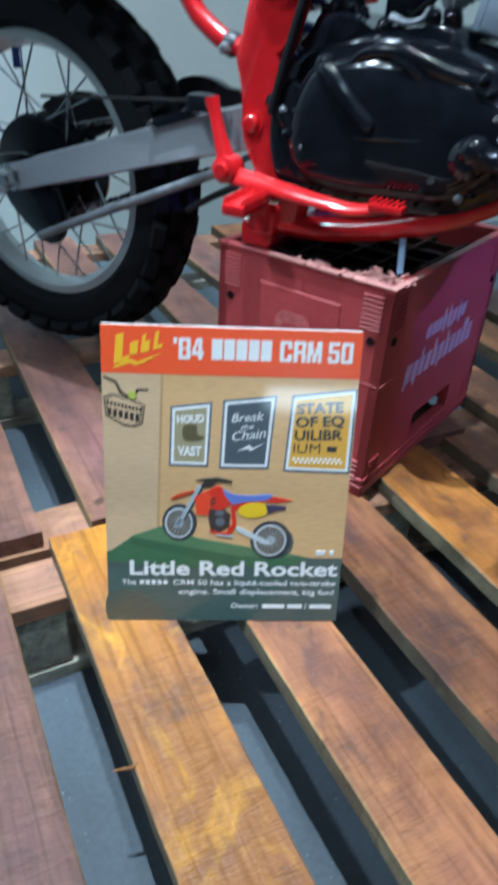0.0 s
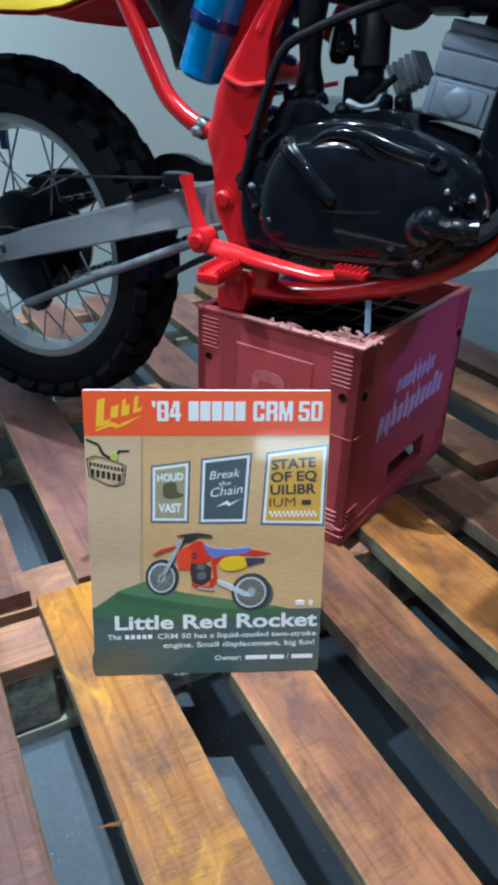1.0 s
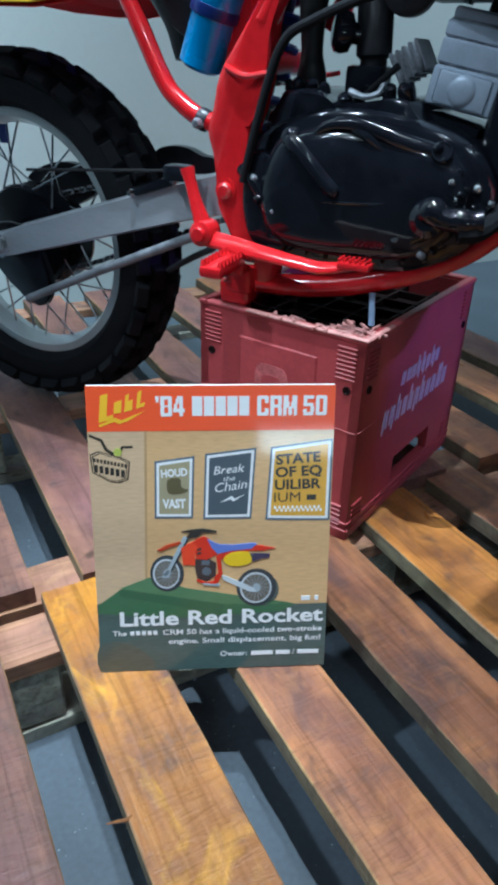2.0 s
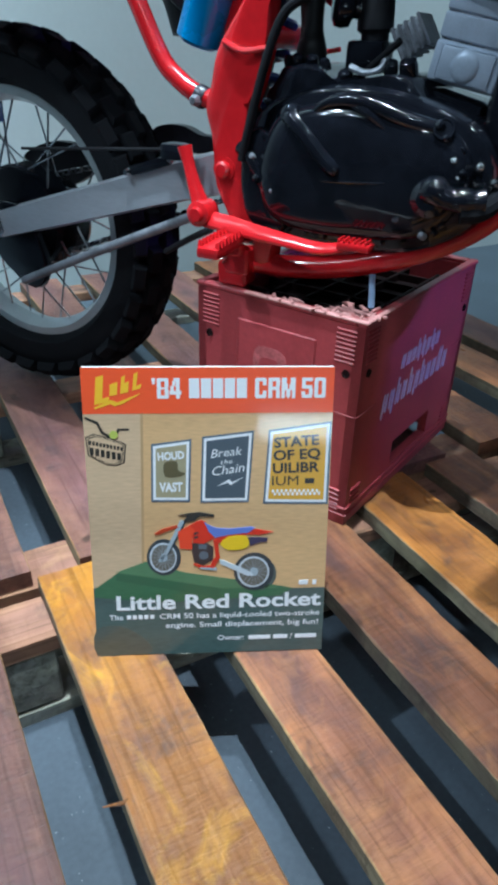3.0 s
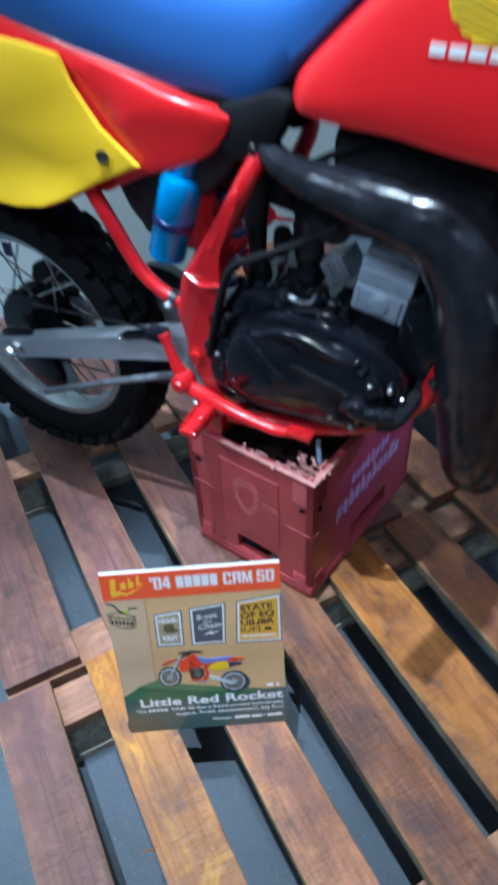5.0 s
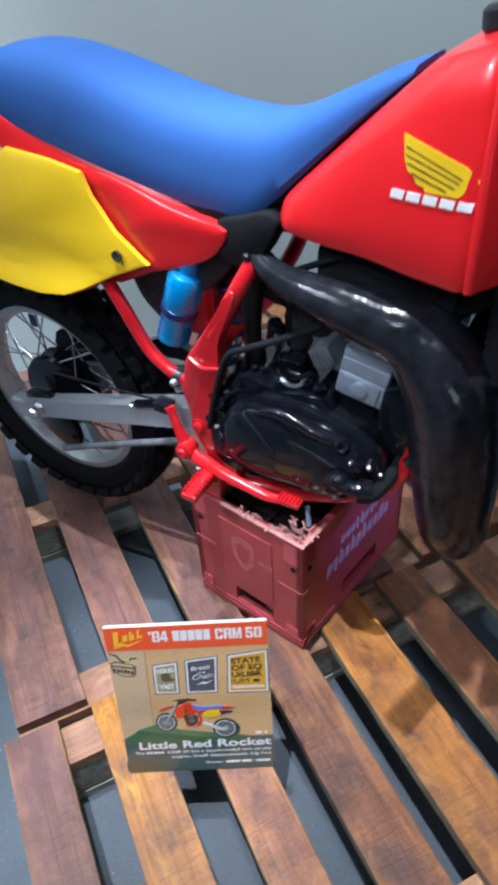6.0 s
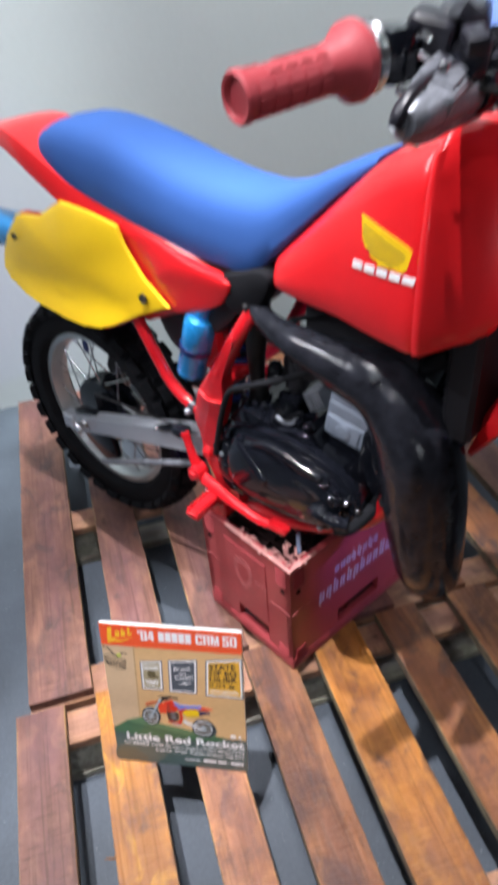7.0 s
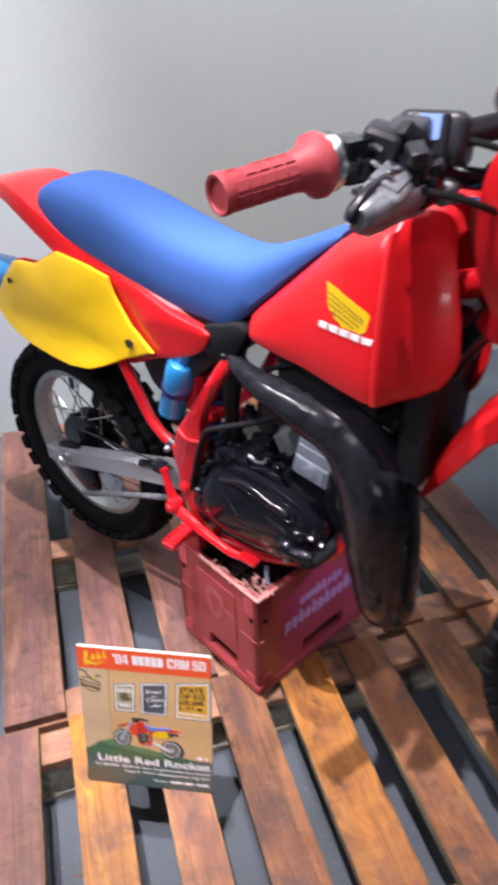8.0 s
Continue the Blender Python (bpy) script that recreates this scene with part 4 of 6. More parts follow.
def wheel(name, ahead, up, radius, rim_r, half, spokes, tread, drum, left=0.0):
    """Rim with tyre, hub and laced spokes; the axle runs along y."""
    c = Vector((ahead, left, up))
    y = Vector((0, 1, 0))
    rw = half * 0.56
    rim = part(name, lathe(bmesh.new(), [(rim_r + 0.004, -rw), (rim_r + 0.006, -rw + 0.003), (rim_r - 0.004, -rw + 0.007), (rim_r - 0.010, -rw * 0.45), (rim_r - 0.013, 0), (rim_r - 0.010, rw * 0.45), (rim_r - 0.004, rw - 0.007), (rim_r + 0.006, rw - 0.003), (rim_r + 0.004, rw), (rim_r - 0.008, rw), (rim_r - 0.014, rw * 0.5), (rim_r - 0.018, 0), (rim_r - 0.014, -rw * 0.5), (rim_r - 0.008, -rw)], c, y, 72, True), RIM, BIKE, "silver alloy spoked wheel rim")
    # tyre carcass
    d = radius - rim_r - 0.012
    bm = lathe(bmesh.new(), [(rim_r + 0.002, -rw * 0.9), (rim_r + d * 0.2, -half * 0.93), (rim_r + d * 0.5, -half), (rim_r + d * 0.76, -half * 0.9), (rim_r + d * 0.93, -half * 0.6), (rim_r + d, -half * 0.2), (rim_r + d, half * 0.2), (rim_r + d * 0.93, half * 0.6), (rim_r + d * 0.76, half * 0.9), (rim_r + d * 0.5, half), (rim_r + d * 0.2, half * 0.93), (rim_r + 0.002, rw * 0.9)], c, y, 72, True)
    part("tyre", bm, RUBBER, rim, "black knobbly off-road tyre")
    unit = bmesh.new()
    loft(unit, [[(-0.5, -0.5, 0), (0.5, -0.5, 0), (0.5, 0.5, 0), (-0.5, 0.5, 0)], [(-0.44, -0.42, 0.85), (0.44, -0.42, 0.85), (0.44, 0.42, 0.85), (-0.44, 0.42, 0.85)], [(-0.38, -0.36, 1), (0.38, -0.36, 1), (0.38, 0.36, 1), (-0.38, 0.36, 1)]])
    first = part("tread_block", unit, RUBBER, rim)
    count = 0
    for k in range(tread):
        t = 2 * math.pi * k / tread
        for s, rr, tilt, half_step in ((0.0, 1.0, 0, 0), (0.46, 0.965, 26, 1), (-0.46, 0.965, -26, 1), (0.88, 0.83, 50, 0), (-0.88, 0.83, -50, 0)):
            tt = t + half_step * math.pi / tread
            radial = Vector((math.cos(tt), 0, math.sin(tt)))
            along = Vector((-math.sin(tt), 0, math.cos(tt)))
            out = (radial * math.cos(radians(tilt)) + y * math.sin(radians(tilt))).normalized()
            across = along.cross(out)
            p = c + radial * (rim_r + d * rr - 0.003) + y * (s * half)
            m = Matrix.Translation(p) @ Matrix((across, along, out)).transposed().to_4x4() @ Matrix.Diagonal((half * 0.50, radius * 2 * math.pi / tread * 0.74, 0.0140, 1))
            if count:
                share("tread_block", first.data, rim, m)
            else:
                first.matrix_basis = m
            count += 1
    hub = lathe(bmesh.new(), [(0.0, -half - 0.012), (0.012, -half - 0.012), (0.012, -half * 0.7), (drum, -half * 0.6), (drum * 1.06, -half * 0.4), (drum * 0.7, -half * 0.2), (drum * 0.7, half * 0.2), (drum * 1.06, half * 0.4), (drum, half * 0.62), (0.012, half * 0.7), (0.012, half + 0.012), (0.0, half + 0.012)], c, y, 40)
    part("hub", hub, BLACK, rim, "black drum hub")
    spoke = tube(bmesh.new(), [(0, 0, 0), (0, 0, 1)], 0.0016, 6, 1)
    first = part("spoke", spoke, STEEL, rim)
    for k in range(spokes):
        t = 2 * math.pi * k / spokes
        side = 1 if k % 2 else -1
        lead = (0.5 if k % 4 < 2 else -0.5)
        a = c + Vector((math.cos(t + lead) * drum, side * half * 0.45, math.sin(t + lead) * drum))
        b = c + Vector((math.cos(t) * (rim_r - 0.014), side * 0.004, math.sin(t) * (rim_r - 0.014)))
        v = b - a
        m = Matrix.Translation(a) @ v.to_track_quat("Z", "Y").to_matrix().to_4x4() @ Matrix.Diagonal((1, 1, v.length, 1))
        if k == 0:
            first.matrix_basis = m
        else:
            share("spoke", first.data, rim, m)
    return rim


rear = wheel("rear_wheel", -0.541, 0.408, 0.258, 0.179, 0.040, 32, 31, 0.074, 0.007)
part("rim_tag", box(bmesh.new(), (-0.577, -0.004, 0.540), (-0.560, 0.000, 0.566), 0.0015), SPRING, rear, "small dark blue tag on the rim")
wheel("front_wheel", 0.690, 0.432, 0.290, 0.222, 0.036, 32, 44, 0.045)

# swingarm: two alloy box arms, cross tube, axle plates
for side in (1, -1):
    bm = bmesh.new()
    ring = lambda a, z, h, b0, b1: [R(a, side * b0, z - h / 2), R(a, side * b1, z - h / 2 + 0.004), R(a, side * b1, z + h / 2 - 0.004), R(a, side * b0, z + h / 2)]
    loft(bm, [ring(-0.590, 0.397, 0.038, 0.054, 0.073), ring(-0.52, 0.414, 0.043, 0.052, 0.076), ring(-0.38, 0.455, 0.046, 0.050, 0.078), ring(-0.22, 0.502, 0.050, 0.048, 0.079), ring(-0.12, 0.528, 0.052, 0.046, 0.079)])
    arm = part("swingarm", bm, ALLOY, BIKE, "grey brushed alloy swingarm")
    part("axle_nut", lathe(bmesh.new(), [(0, 0.018), (0.009, 0.018), (0.013, 0.014), (0.013, 0.0), (0.019, 0.0), (0.019, -0.003), (0, -0.003)], R(-0.53, side * 0.078, 0.411), R(0, side, 0), 6), STEEL, arm)
    part("chain_adjuster", box(bmesh.new(), (-0.604, -0.078 if side > 0 else 0.050, 0.380), (-0.566, -0.050 if side > 0 else 0.078, 0.418), 0.004), ALLOY, arm)
    if side > 0:
        bm = box(bmesh.new(), (-0.030, -0.006, -0.006), (0.030, 0.006, 0.006), 0.004, segments=2)
        clip = part("hose_clamp", bm, BLACK, arm, "black clamp with bright ends")
        clip.matrix_basis = pose(*R(-0.250, 0.079, 0.519), 0, -18, 0)
        for e in (-0.032, 0.032):
            part("clamp_bolt", lathe(bmesh.new(), [(0, 0.005), (0.0032, 0.005), (0.0045, 0.002), (0.0045, -0.004), (0, -0.004)], (-0.250 + e, -0.083, 0.519 + e * 0.32), (0, -1, 0), 8), STEEL, arm)
part("swingarm_bridge", tube(bmesh.new(), [R(-0.19, 0.06, 0.512), R(-0.19, -0.06, 0.512)], 0.02, 16, 1), ALLOY, BIKE)

# chain and its guides
link = None
for top in (1, -1):
    a, b = Vector(R(-0.536, -0.062, 0.400 + top * 0.062)), Vector(R(-0.11, -0.062, 0.535 + top * 0.028))
    n = 34
    for k in range(n):
        m = Matrix.Translation(a.lerp(b, (k + 0.5) / n)) @ (b - a).to_track_quat("X", "Z").to_matrix().to_4x4() @ Matrix.Diagonal((1, 0.66 if k % 2 else 1, 1, 1))
        if link is None:
            link = part("chain_link", box(bmesh.new(), (-0.0058, -0.006, -0.0042), (0.0058, 0.006, 0.0042), 0.0015), STEEL, BIKE)
            link.matrix_basis = m
        else:
            share("chain_link", link.data, BIKE, m)
part("sprocket", lathe(bmesh.new(), [(0.04, -0.002), (0.066, -0.002), (0.066, 0.002), (0.04, 0.002)], R(-0.536, -0.062, 0.400), (0, 1, 0), 44, True), STEEL, BIKE)
guard = rounded([(-0.604, 0.452), (-0.600, 0.474), (-0.590, 0.490), (-0.541, 0.509), (-0.495, 0.510), (-0.468, 0.497), (-0.462, 0.470), (-0.560, 0.430)], 3)
part("chain_guard", plate(bmesh.new(), guard, 0.066, 0.018, (0, 2, 1), 0.004), BLACK_MATT, BIKE, "black plastic chain guard")
slider = rounded([(-0.338, 0.518), (-0.337, 0.541), (-0.314, 0.550), (-0.284, 0.549), (-0.262, 0.541), (-0.240, 0.538), (-0.235, 0.520)], 3)
part("chain_slider", plate(bmesh.new(), slider, 0.052, 0.020, (0, 2, 1), 0.005), DUSKY, BIKE, "black plastic chain slider")
part("stand_spring_rod", tube(bmesh.new(), [R(-0.255, 0.045, 0.408), R(-0.205, 0.062, 0.436), R(-0.165, 0.080, 0.456)], 0.0042, 10, 2), BLACK_MATT, BIKE)
bm = tube(bmesh.new(), [R(-0.19, 0.086, 0.5425), R(-0.30, 0.086, 0.534), R(-0.45, 0.084, 0.522)], 0.0019, 8, 3)
part("brake_rod", bm, BLACK_MATT, BIKE, "thin black rear brake rod")
bm = tube(bmesh.new(), [R(-0.478, 0.085, 0.342), R(-0.33, 0.084, 0.408), R(-0.185, 0.083, 0.470)], 0.0060, 12, 2)
part("brake_stay", bm, DULL, BIKE, "grey alloy brake stay")
bm = plate(bmesh.new(), rounded([(-0.57, 0.43), (-0.49, 0.44), (-0.455, 0.375), (-0.462, 0.335), (-0.49, 0.326), (-0.55, 0.37)], 3), -0.052, -0.014, (0, 2, 1), 0.003)
part("brake_plate", bm, BLACK, BIKE)
bm = box(bmesh.new(), (-0.220, -0.104, 0.531), (-0.190, -0.080, 0.549), 0.005, segments=2)
part("rod_bracket", bm, BLACK, BIKE)

# red frame: pivot plates, back tubes, cradle, subframe
for side in (1, -1):
    bm = plate(bmesh.new(), rounded([p for p in [(-0.149, 0.645), (-0.158, 0.612), (-0.165, 0.588), (-0.159, 0.566), (-0.155, 0.548), (-0.150, 0.508), (-0.130, 0.470), (-0.122, 0.428), (-0.084, 0.424), (-0.074, 0.456), (-0.098, 0.486), (-0.112, 0.535), (-0.110, 0.580), (-0.099, 0.612), (-0.089, 0.652), (-0.087, 0.690), (-0.074, 0.725), (-0.058, 0.762), (-0.070, 0.764), (-0.096, 0.722), (-0.122, 0.684)] if side > 0 or p[1] < 0.60], 3), -side * 0.076, -side * 0.023, (0, 2, 1), 0.009)
    fr = part("frame_plate", bm, RED, BIKE, "glossy red frame plate at the swingarm pivot")
    part("back_tube", tube(bmesh.new(), [R(-0.100, side * 0.088, 0.690) + (0.0125,), R(-0.062, side * 0.084, 0.760) + (0.0120,), R(-0.045, side * 0.064, 0.80) + (0.0115,), R(-0.035, side * 0.045, 0.84) + (0.0110,)], None, 14), RED, fr)
    part("cradle_tube", tube(bmesh.new(), [R(-0.125, side * 0.090, 0.428), R(-0.05, side * 0.082, 0.429), R(0.0, side * 0.080, 0.437), R(0.045, side * 0.078, 0.450), R(0.093, side * 0.074, 0.468), R(0.138, side * 0.068, 0.495), R(0.170, side * 0.060, 0.532), R(0.186, side * 0.050, 0.585), R(0.195, side * 0.035, 0.62)], 0.0130, 14), RED, fr)
    part("subframe_tube", tube(bmesh.new(), [R(-0.150, side * 0.080, 0.592), R(-0.178, side * 0.082, 0.598), R(-0.203, side * 0.082, 0.611), R(-0.228, side * 0.082, 0.634), R(-0.262, side * 0.082, 0.695), R(-0.325, side * 0.078, 0.80), R(-0.37, side * 0.07, 0.87)], 0.0102, 14), RED, fr)
    part("subframe_bolt", lathe(bmesh.new(), [(0, 0.012), (0.004, 0.012), (0.006, 0.009), (0.006, -0.004), (0, -0.004)], R(-0.176, side * 0.090, 0.594), R(0, side, 0), 6), STAINED, fr)
    part("tube_clamp", lathe(bmesh.new(), [(0.009, -0.006), (0.0112, -0.006), (0.0120, -0.003), (0.0120, 0.003), (0.0112, 0.006), (0.009, 0.006)], R(-0.176, side * 0.082, 0.597), (-0.86, 0, 0.36), 16), DUSKY, fr, "dark steel clamp")
    part("frame_foot", box(bmesh.new(), (-0.138, -side * 0.098 - 0.016, 0.403), (-0.100, -side * 0.098 + 0.014, 0.432), 0.007, segments=3), RED, fr)
    part("pivot_bolt", lathe(bmesh.new(), [(0, 0.006), (0.006, 0.006), (0.009, 0.004), (0.009, 0.0), (0.013, 0.0), (0.013, -0.004), (0, -0.004)], R(-0.137, side * 0.101, 0.528), R(0, side, 0), 16), RED, fr)
    part("weld_bead", tube(bmesh.new(), [R(-0.139, side * 0.100, 0.650), R(-0.115, side * 0.104, 0.642), R(-0.09, side * 0.100, 0.645)], 0.003, 8), RED, fr)
part("spine_tube", tube(bmesh.new(), [R(-0.37, 0, 0.86), R(-0.1, 0, 0.875), R(0.1, 0, 0.91), R(0.34, 0, 0.99)], 0.018, 14), RED, BIKE)
part("cross_tube", tube(bmesh.new(), [R(-0.12, 0.085, 0.655), R(-0.12, -0.085, 0.655)], 0.014, 14, 1), RED, BIKE)
part("shock_mount", box(bmesh.new(), R(-0.19, 0.05, 0.66)[:1] + (-0.055, 0.655), (-0.125, 0.03, 0.74), 0.008), RED, BIKE, "dark red shock mounting plate")
# black instead of frame red: the dark gap above the fender is put into its colour
part("down_tube", tube(bmesh.new(), [R(0.193, 0, 0.60), R(0.235, 0, 0.76), R(0.285, 0, 0.88), R(0.335, 0, 0.96)], 0.017, 14), BLACK, BIKE)
part("head_stock", tube(bmesh.new(), [R(0.325, 0, 0.92), R(0.385, 0, 1.05)], 0.028, 20, 1), RED, BIKE)

# shock absorber with blue reservoir
bm = lathe(bmesh.new(), [(0, -0.004), (0.019, -0.004), (0.0245, 0.0), (0.0245, 0.052), (0.0265, 0.056), (0.0265, 0.106), (0.022, 0.114), (0.0135, 0.117), (0.0135, 0.160), (0, 0.160)], R(-0.193, 0.060, 0.650), (0.35, 0, 0.937), 28)
res = part("shock_reservoir", bm, CYAN, BIKE, "light blue anodised shock reservoir")
part("reservoir_band", lathe(bmesh.new(), [(0.0240, 0.048), (0.0272, 0.049), (0.0278, 0.056), (0.0272, 0.060), (0.0255, 0.061)], R(-0.193, 0.060, 0.650), (0.35, 0, 0.937), 28), SPRING, res)
bm = bmesh.new()
coil = [(-0.105 - 0.05 * k / 84 * 1.2 + 0.031 * math.cos(k * 0.62), 0.031 * math.sin(k * 0.62), 0.80 - 0.22 * k / 84) for k in range(85)]
tube(bm, coil, 0.006, 8, 1)
part("shock_spring", bm, SPRING, BIKE, "dark blue coil spring")
part("shock_body", tube(bmesh.new(), [R(-0.10, 0, 0.82), R(-0.17, 0, 0.55)], 0.018, 16, 1), BLACK_MATT, BIKE)

# foot pegs, rear brake pedal and its arm
for side in (1, -1):
    peg = part("foot_peg", box(bmesh.new(), (-0.0135, 0, -0.007), (0.0135, 0.070, 0.005), 0.004, segments=2), RED, BIKE, "red toothed foot peg")
    peg.matrix_basis = pose(*R(-0.112, side * 0.110, 0.462), 0, 0, 180 if side > 0 else 0) @ pose(0, 0, 0, -4, 0, 0)
    for k in range(8):
        for e in (-0.0105, 0.0105):
            tooth = loft(bmesh.new(), [[(e - 0.0028, 0.008 + k * 0.0075, 0.0045), (e + 0.0028, 0.008 + k * 0.0075, 0.0045), (e + 0.0028, 0.0135 + k * 0.0075, 0.0045), (e - 0.0028, 0.0135 + k * 0.0075, 0.0045)], [(e - 0.002, 0.0105 + k * 0.0075, 0.0110), (e + 0.002, 0.0105 + k * 0.0075, 0.0110), (e + 0.002, 0.0115 + k * 0.0075, 0.0110), (e - 0.002, 0.0115 + k * 0.0075, 0.0110)]])
            part("tooth", tooth, RED, peg)
    mount = bmesh.new()
    box(mount, (-0.017, -side * 0.105 - 0.011, -0.028), (0.015, -side * 0.105 + 0.011, 0.004), 0.007, segments=3)
    box(mount, (-0.010, -side * 0.114 - 0.010, -0.004), (0.011, -side * 0.114 + 0.010, 0.016), 0.005, segments=3)
    part("peg_mount", mount, RED, BIKE).matrix_basis = pose(-0.112, 0, 0.445)
bm = bmesh.new()
tube(bm, [R(-0.158, 0.106, 0.474) + (0.011,), R(-0.120, 0.114, 0.473) + (0.0105,), R(-0.085, 0.121, 0.471) + (0.0095,), R(-0.045, 0.126, 0.4685) + (0.0080,), R(-0.008, 0.129, 0.4665) + (0.0075,), R(0.014, 0.130, 0.470) + (0.0065,), R(0.028, 0.130, 0.474) + (0.006,)], None, 12, 6, 0.55)
pedal = part("brake_pedal", bm, RED, BIKE, "red rear brake pedal")
pad = part("pedal_pad", box(bmesh.new(), (0.016, -0.140, 0.471), (0.051, -0.121, 0.479), 0.003, segments=2), RED, pedal)
for k in range(6):
    part("tooth", box(bmesh.new(), (0.0170 + k * 0.0057, -0.139, 0.4785), (0.0192 + k * 0.0057, -0.122, 0.4825), 0.0008), RED, pad)
part("pedal_pivot", lathe(bmesh.new(), [(0, 0.020), (0.007, 0.020), (0.009, 0.016), (0.014, 0.014), (0.0145, 0.010), (0.0145, -0.01), (0, -0.01)], R(-0.161, 0.104, 0.480), (0, -1, 0), 20), RED, pedal)
part("brake_arm", tube(bmesh.new(), [R(-0.160, 0.104, 0.478) + (0.012,), R(-0.172, 0.103, 0.504) + (0.0085,), R(-0.182, 0.101, 0.530) + (0.0070,), R(-0.188, 0.100, 0.548) + (0.0085,)], None, 12, 5, 0.6), RED, pedal)
part("peg_pin", lathe(bmesh.new(), [(0, 0.024), (0.0035, 0.024), (0.0045, 0.021), (0.0045, -0.024), (0, -0.024)], R(-0.112, 0.118, 0.459), (1, 0, 0), 10), STEEL, pedal)
coil = [R(-0.128 + 0.0052 * math.cos(k * 0.9), 0.118 + 0.0052 * math.sin(k * 0.9), 0.462 - 0.0007 * k) for k in range(44)]
part("peg_spring", tube(bmesh.new(), coil, 0.0012, 6, 1), STEEL, pedal)
part("return_spring", tube(bmesh.new(), [R(-0.142, 0.108, 0.47), R(-0.118, 0.108, 0.448), R(-0.105, 0.108, 0.43)], 0.005, 8), STEEL, pedal)

# engine
case = [(-0.100, 0.590), (-0.060, 0.608), (-0.02, 0.616), (0.035, 0.615), (0.095, 0.602), (0.128, 0.585), (0.148, 0.555), (0.150, 0.518), (0.128, 0.489), (0.090, 0.468), (0.045, 0.459), (-0.05, 0.460), (-0.095, 0.472), (-0.112, 0.52), (-0.114, 0.56)]
eng = part("engine", plate(bmesh.new(), rounded(case, 3), 0.085, -0.177, (0, 2, 1), 0.010), BLACK, BIKE, "glossy black painted engine case")
cover = [(-0.078, 0.582), (-0.045, 0.597), (0.0, 0.603), (0.050, 0.599), (0.098, 0.588), (0.122, 0.568), (0.130, 0.540), (0.118, 0.508), (0.085, 0.483), (0.02, 0.474), (-0.05, 0.475), (-0.086, 0.492), (-0.096, 0.535)]
# the clutch cover: a smooth dome with raised ridges
bm, flat_cover = bmesh.new(), rounded(cover, 4)
rings = []
for f, b in ((1.0, 0.078), (1.0, 0.094), (0.985, 0.101), (0.95, 0.106), (0.88, 0.110), (0.72, 0.1135), (0.48, 0.1155), (0.2, 0.1165)):
    rings.append([R(0.02 + (a - 0.02) * f, b, 0.542 + (z - 0.542) * f) for a, z in flat_cover])
part("clutch_cover", loft(bm, rings), BLACK, eng, "glossy black clutch cover")
part("cover_rib", tube(bmesh.new(), [R(-0.064, 0.098, 0.590) + (0.0090,), R(-0.056, 0.106, 0.586) + (0.0090,), R(-0.038, 0.112, 0.573) + (0.0082,), R(-0.020, 0.1150, 0.557) + (0.0078,), R(-0.004, 0.1165, 0.544) + (0.0075,), R(0.001, 0.1140, 0.540) + (0.0055,)], None, 10, 6, 0.8), BLACK, eng)
part("cover_rib", tube(bmesh.new(), [R(-0.036, 0.104, 0.586) + (0.003,), R(-0.025, 0.106, 0.597) + (0.005,), R(-0.010, 0.106, 0.603) + (0.0065,), R(0.012, 0.106, 0.604) + (0.0075,), R(0.036, 0.106, 0.599) + (0.008,), R(0.060, 0.106, 0.592) + (0.008,), R(0.084, 0.104, 0.587) + (0.0075,), R(0.106, 0.100, 0.582) + (0.006,)], None, 12, 6), BLACK, eng)
part("cover_rib", tube(bmesh.new(), [R(0.010, 0.108, 0.601) + (0.004,), R(0.028, 0.111, 0.594) + (0.0045,), R(0.046, 0.1115, 0.582) + (0.002,)], None, 8, 5), BLACK, eng)
part("cover_seam", tube(bmesh.new(), [R(-0.045, 0.1125, 0.530) + (0.001,), R(-0.003, 0.1155, 0.531) + (0.0016,), R(0.04, 0.1155, 0.534) + (0.0016,), R(0.072, 0.113, 0.538) + (0.001,)], None, 8, 4), BLACK, eng)
part("front_mount", plate(bmesh.new(), rounded([(0.125, 0.500), (0.160, 0.520), (0.180, 0.560), (0.192, 0.640), (0.130, 0.650)], 3), 0.056, -0.112, (0, 2, 1), 0.010), BLACK, eng)
part("water_pump", lathe(bmesh.new(), [(0, 0.020), (0.010, 0.020), (0.017, 0.015), (0.020, 0.004), (0.020, -0.02), (0, -0.02)], R(0.097, 0.106, 0.526), (0, -1, 0), 28), BLACK, eng)
part("pump_spigot", tube(bmesh.new(), [R(0.094, 0.116, 0.532) + (0.012,), R(0.102, 0.119, 0.534) + (0.0135,), R(0.110, 0.119, 0.530) + (0.0115,), R(0.120, 0.118, 0.528) + (0.0105,), R(0.126, 0.117, 0.528) + (0.0118,), R(0.133, 0.116, 0.528) + (0.0116,), R(0.139, 0.114, 0.528) + (0.0104,), R(0.148, 0.111, 0.529) + (0.0110,)], None, 14), BLACK, eng)
part("drain_bolt", lathe(bmesh.new(), [(0, 0.006), (0.004, 0.006), (0.0055, 0.004), (0.0055, -0.006), (0, -0.006)], R(0.066, 0.108, 0.503), (0, -1, 0), 6), STEEL, eng)
for a, z in ((-0.086, 0.565), (-0.084, 0.515), (-0.045, 0.487), (0.0, 0.485), (0.062, 0.489), (0.108, 0.502), (0.124, 0.537), (0.116, 0.568)):
    part("cover_bolt", lathe(bmesh.new(), [(0, 0.004), (0.0034, 0.004), (0.0046, 0.003), (0.0046, -0.006), (0, -0.006)], R(a, 0.100, z), (0, -1, 0), 10), BLACK, eng)
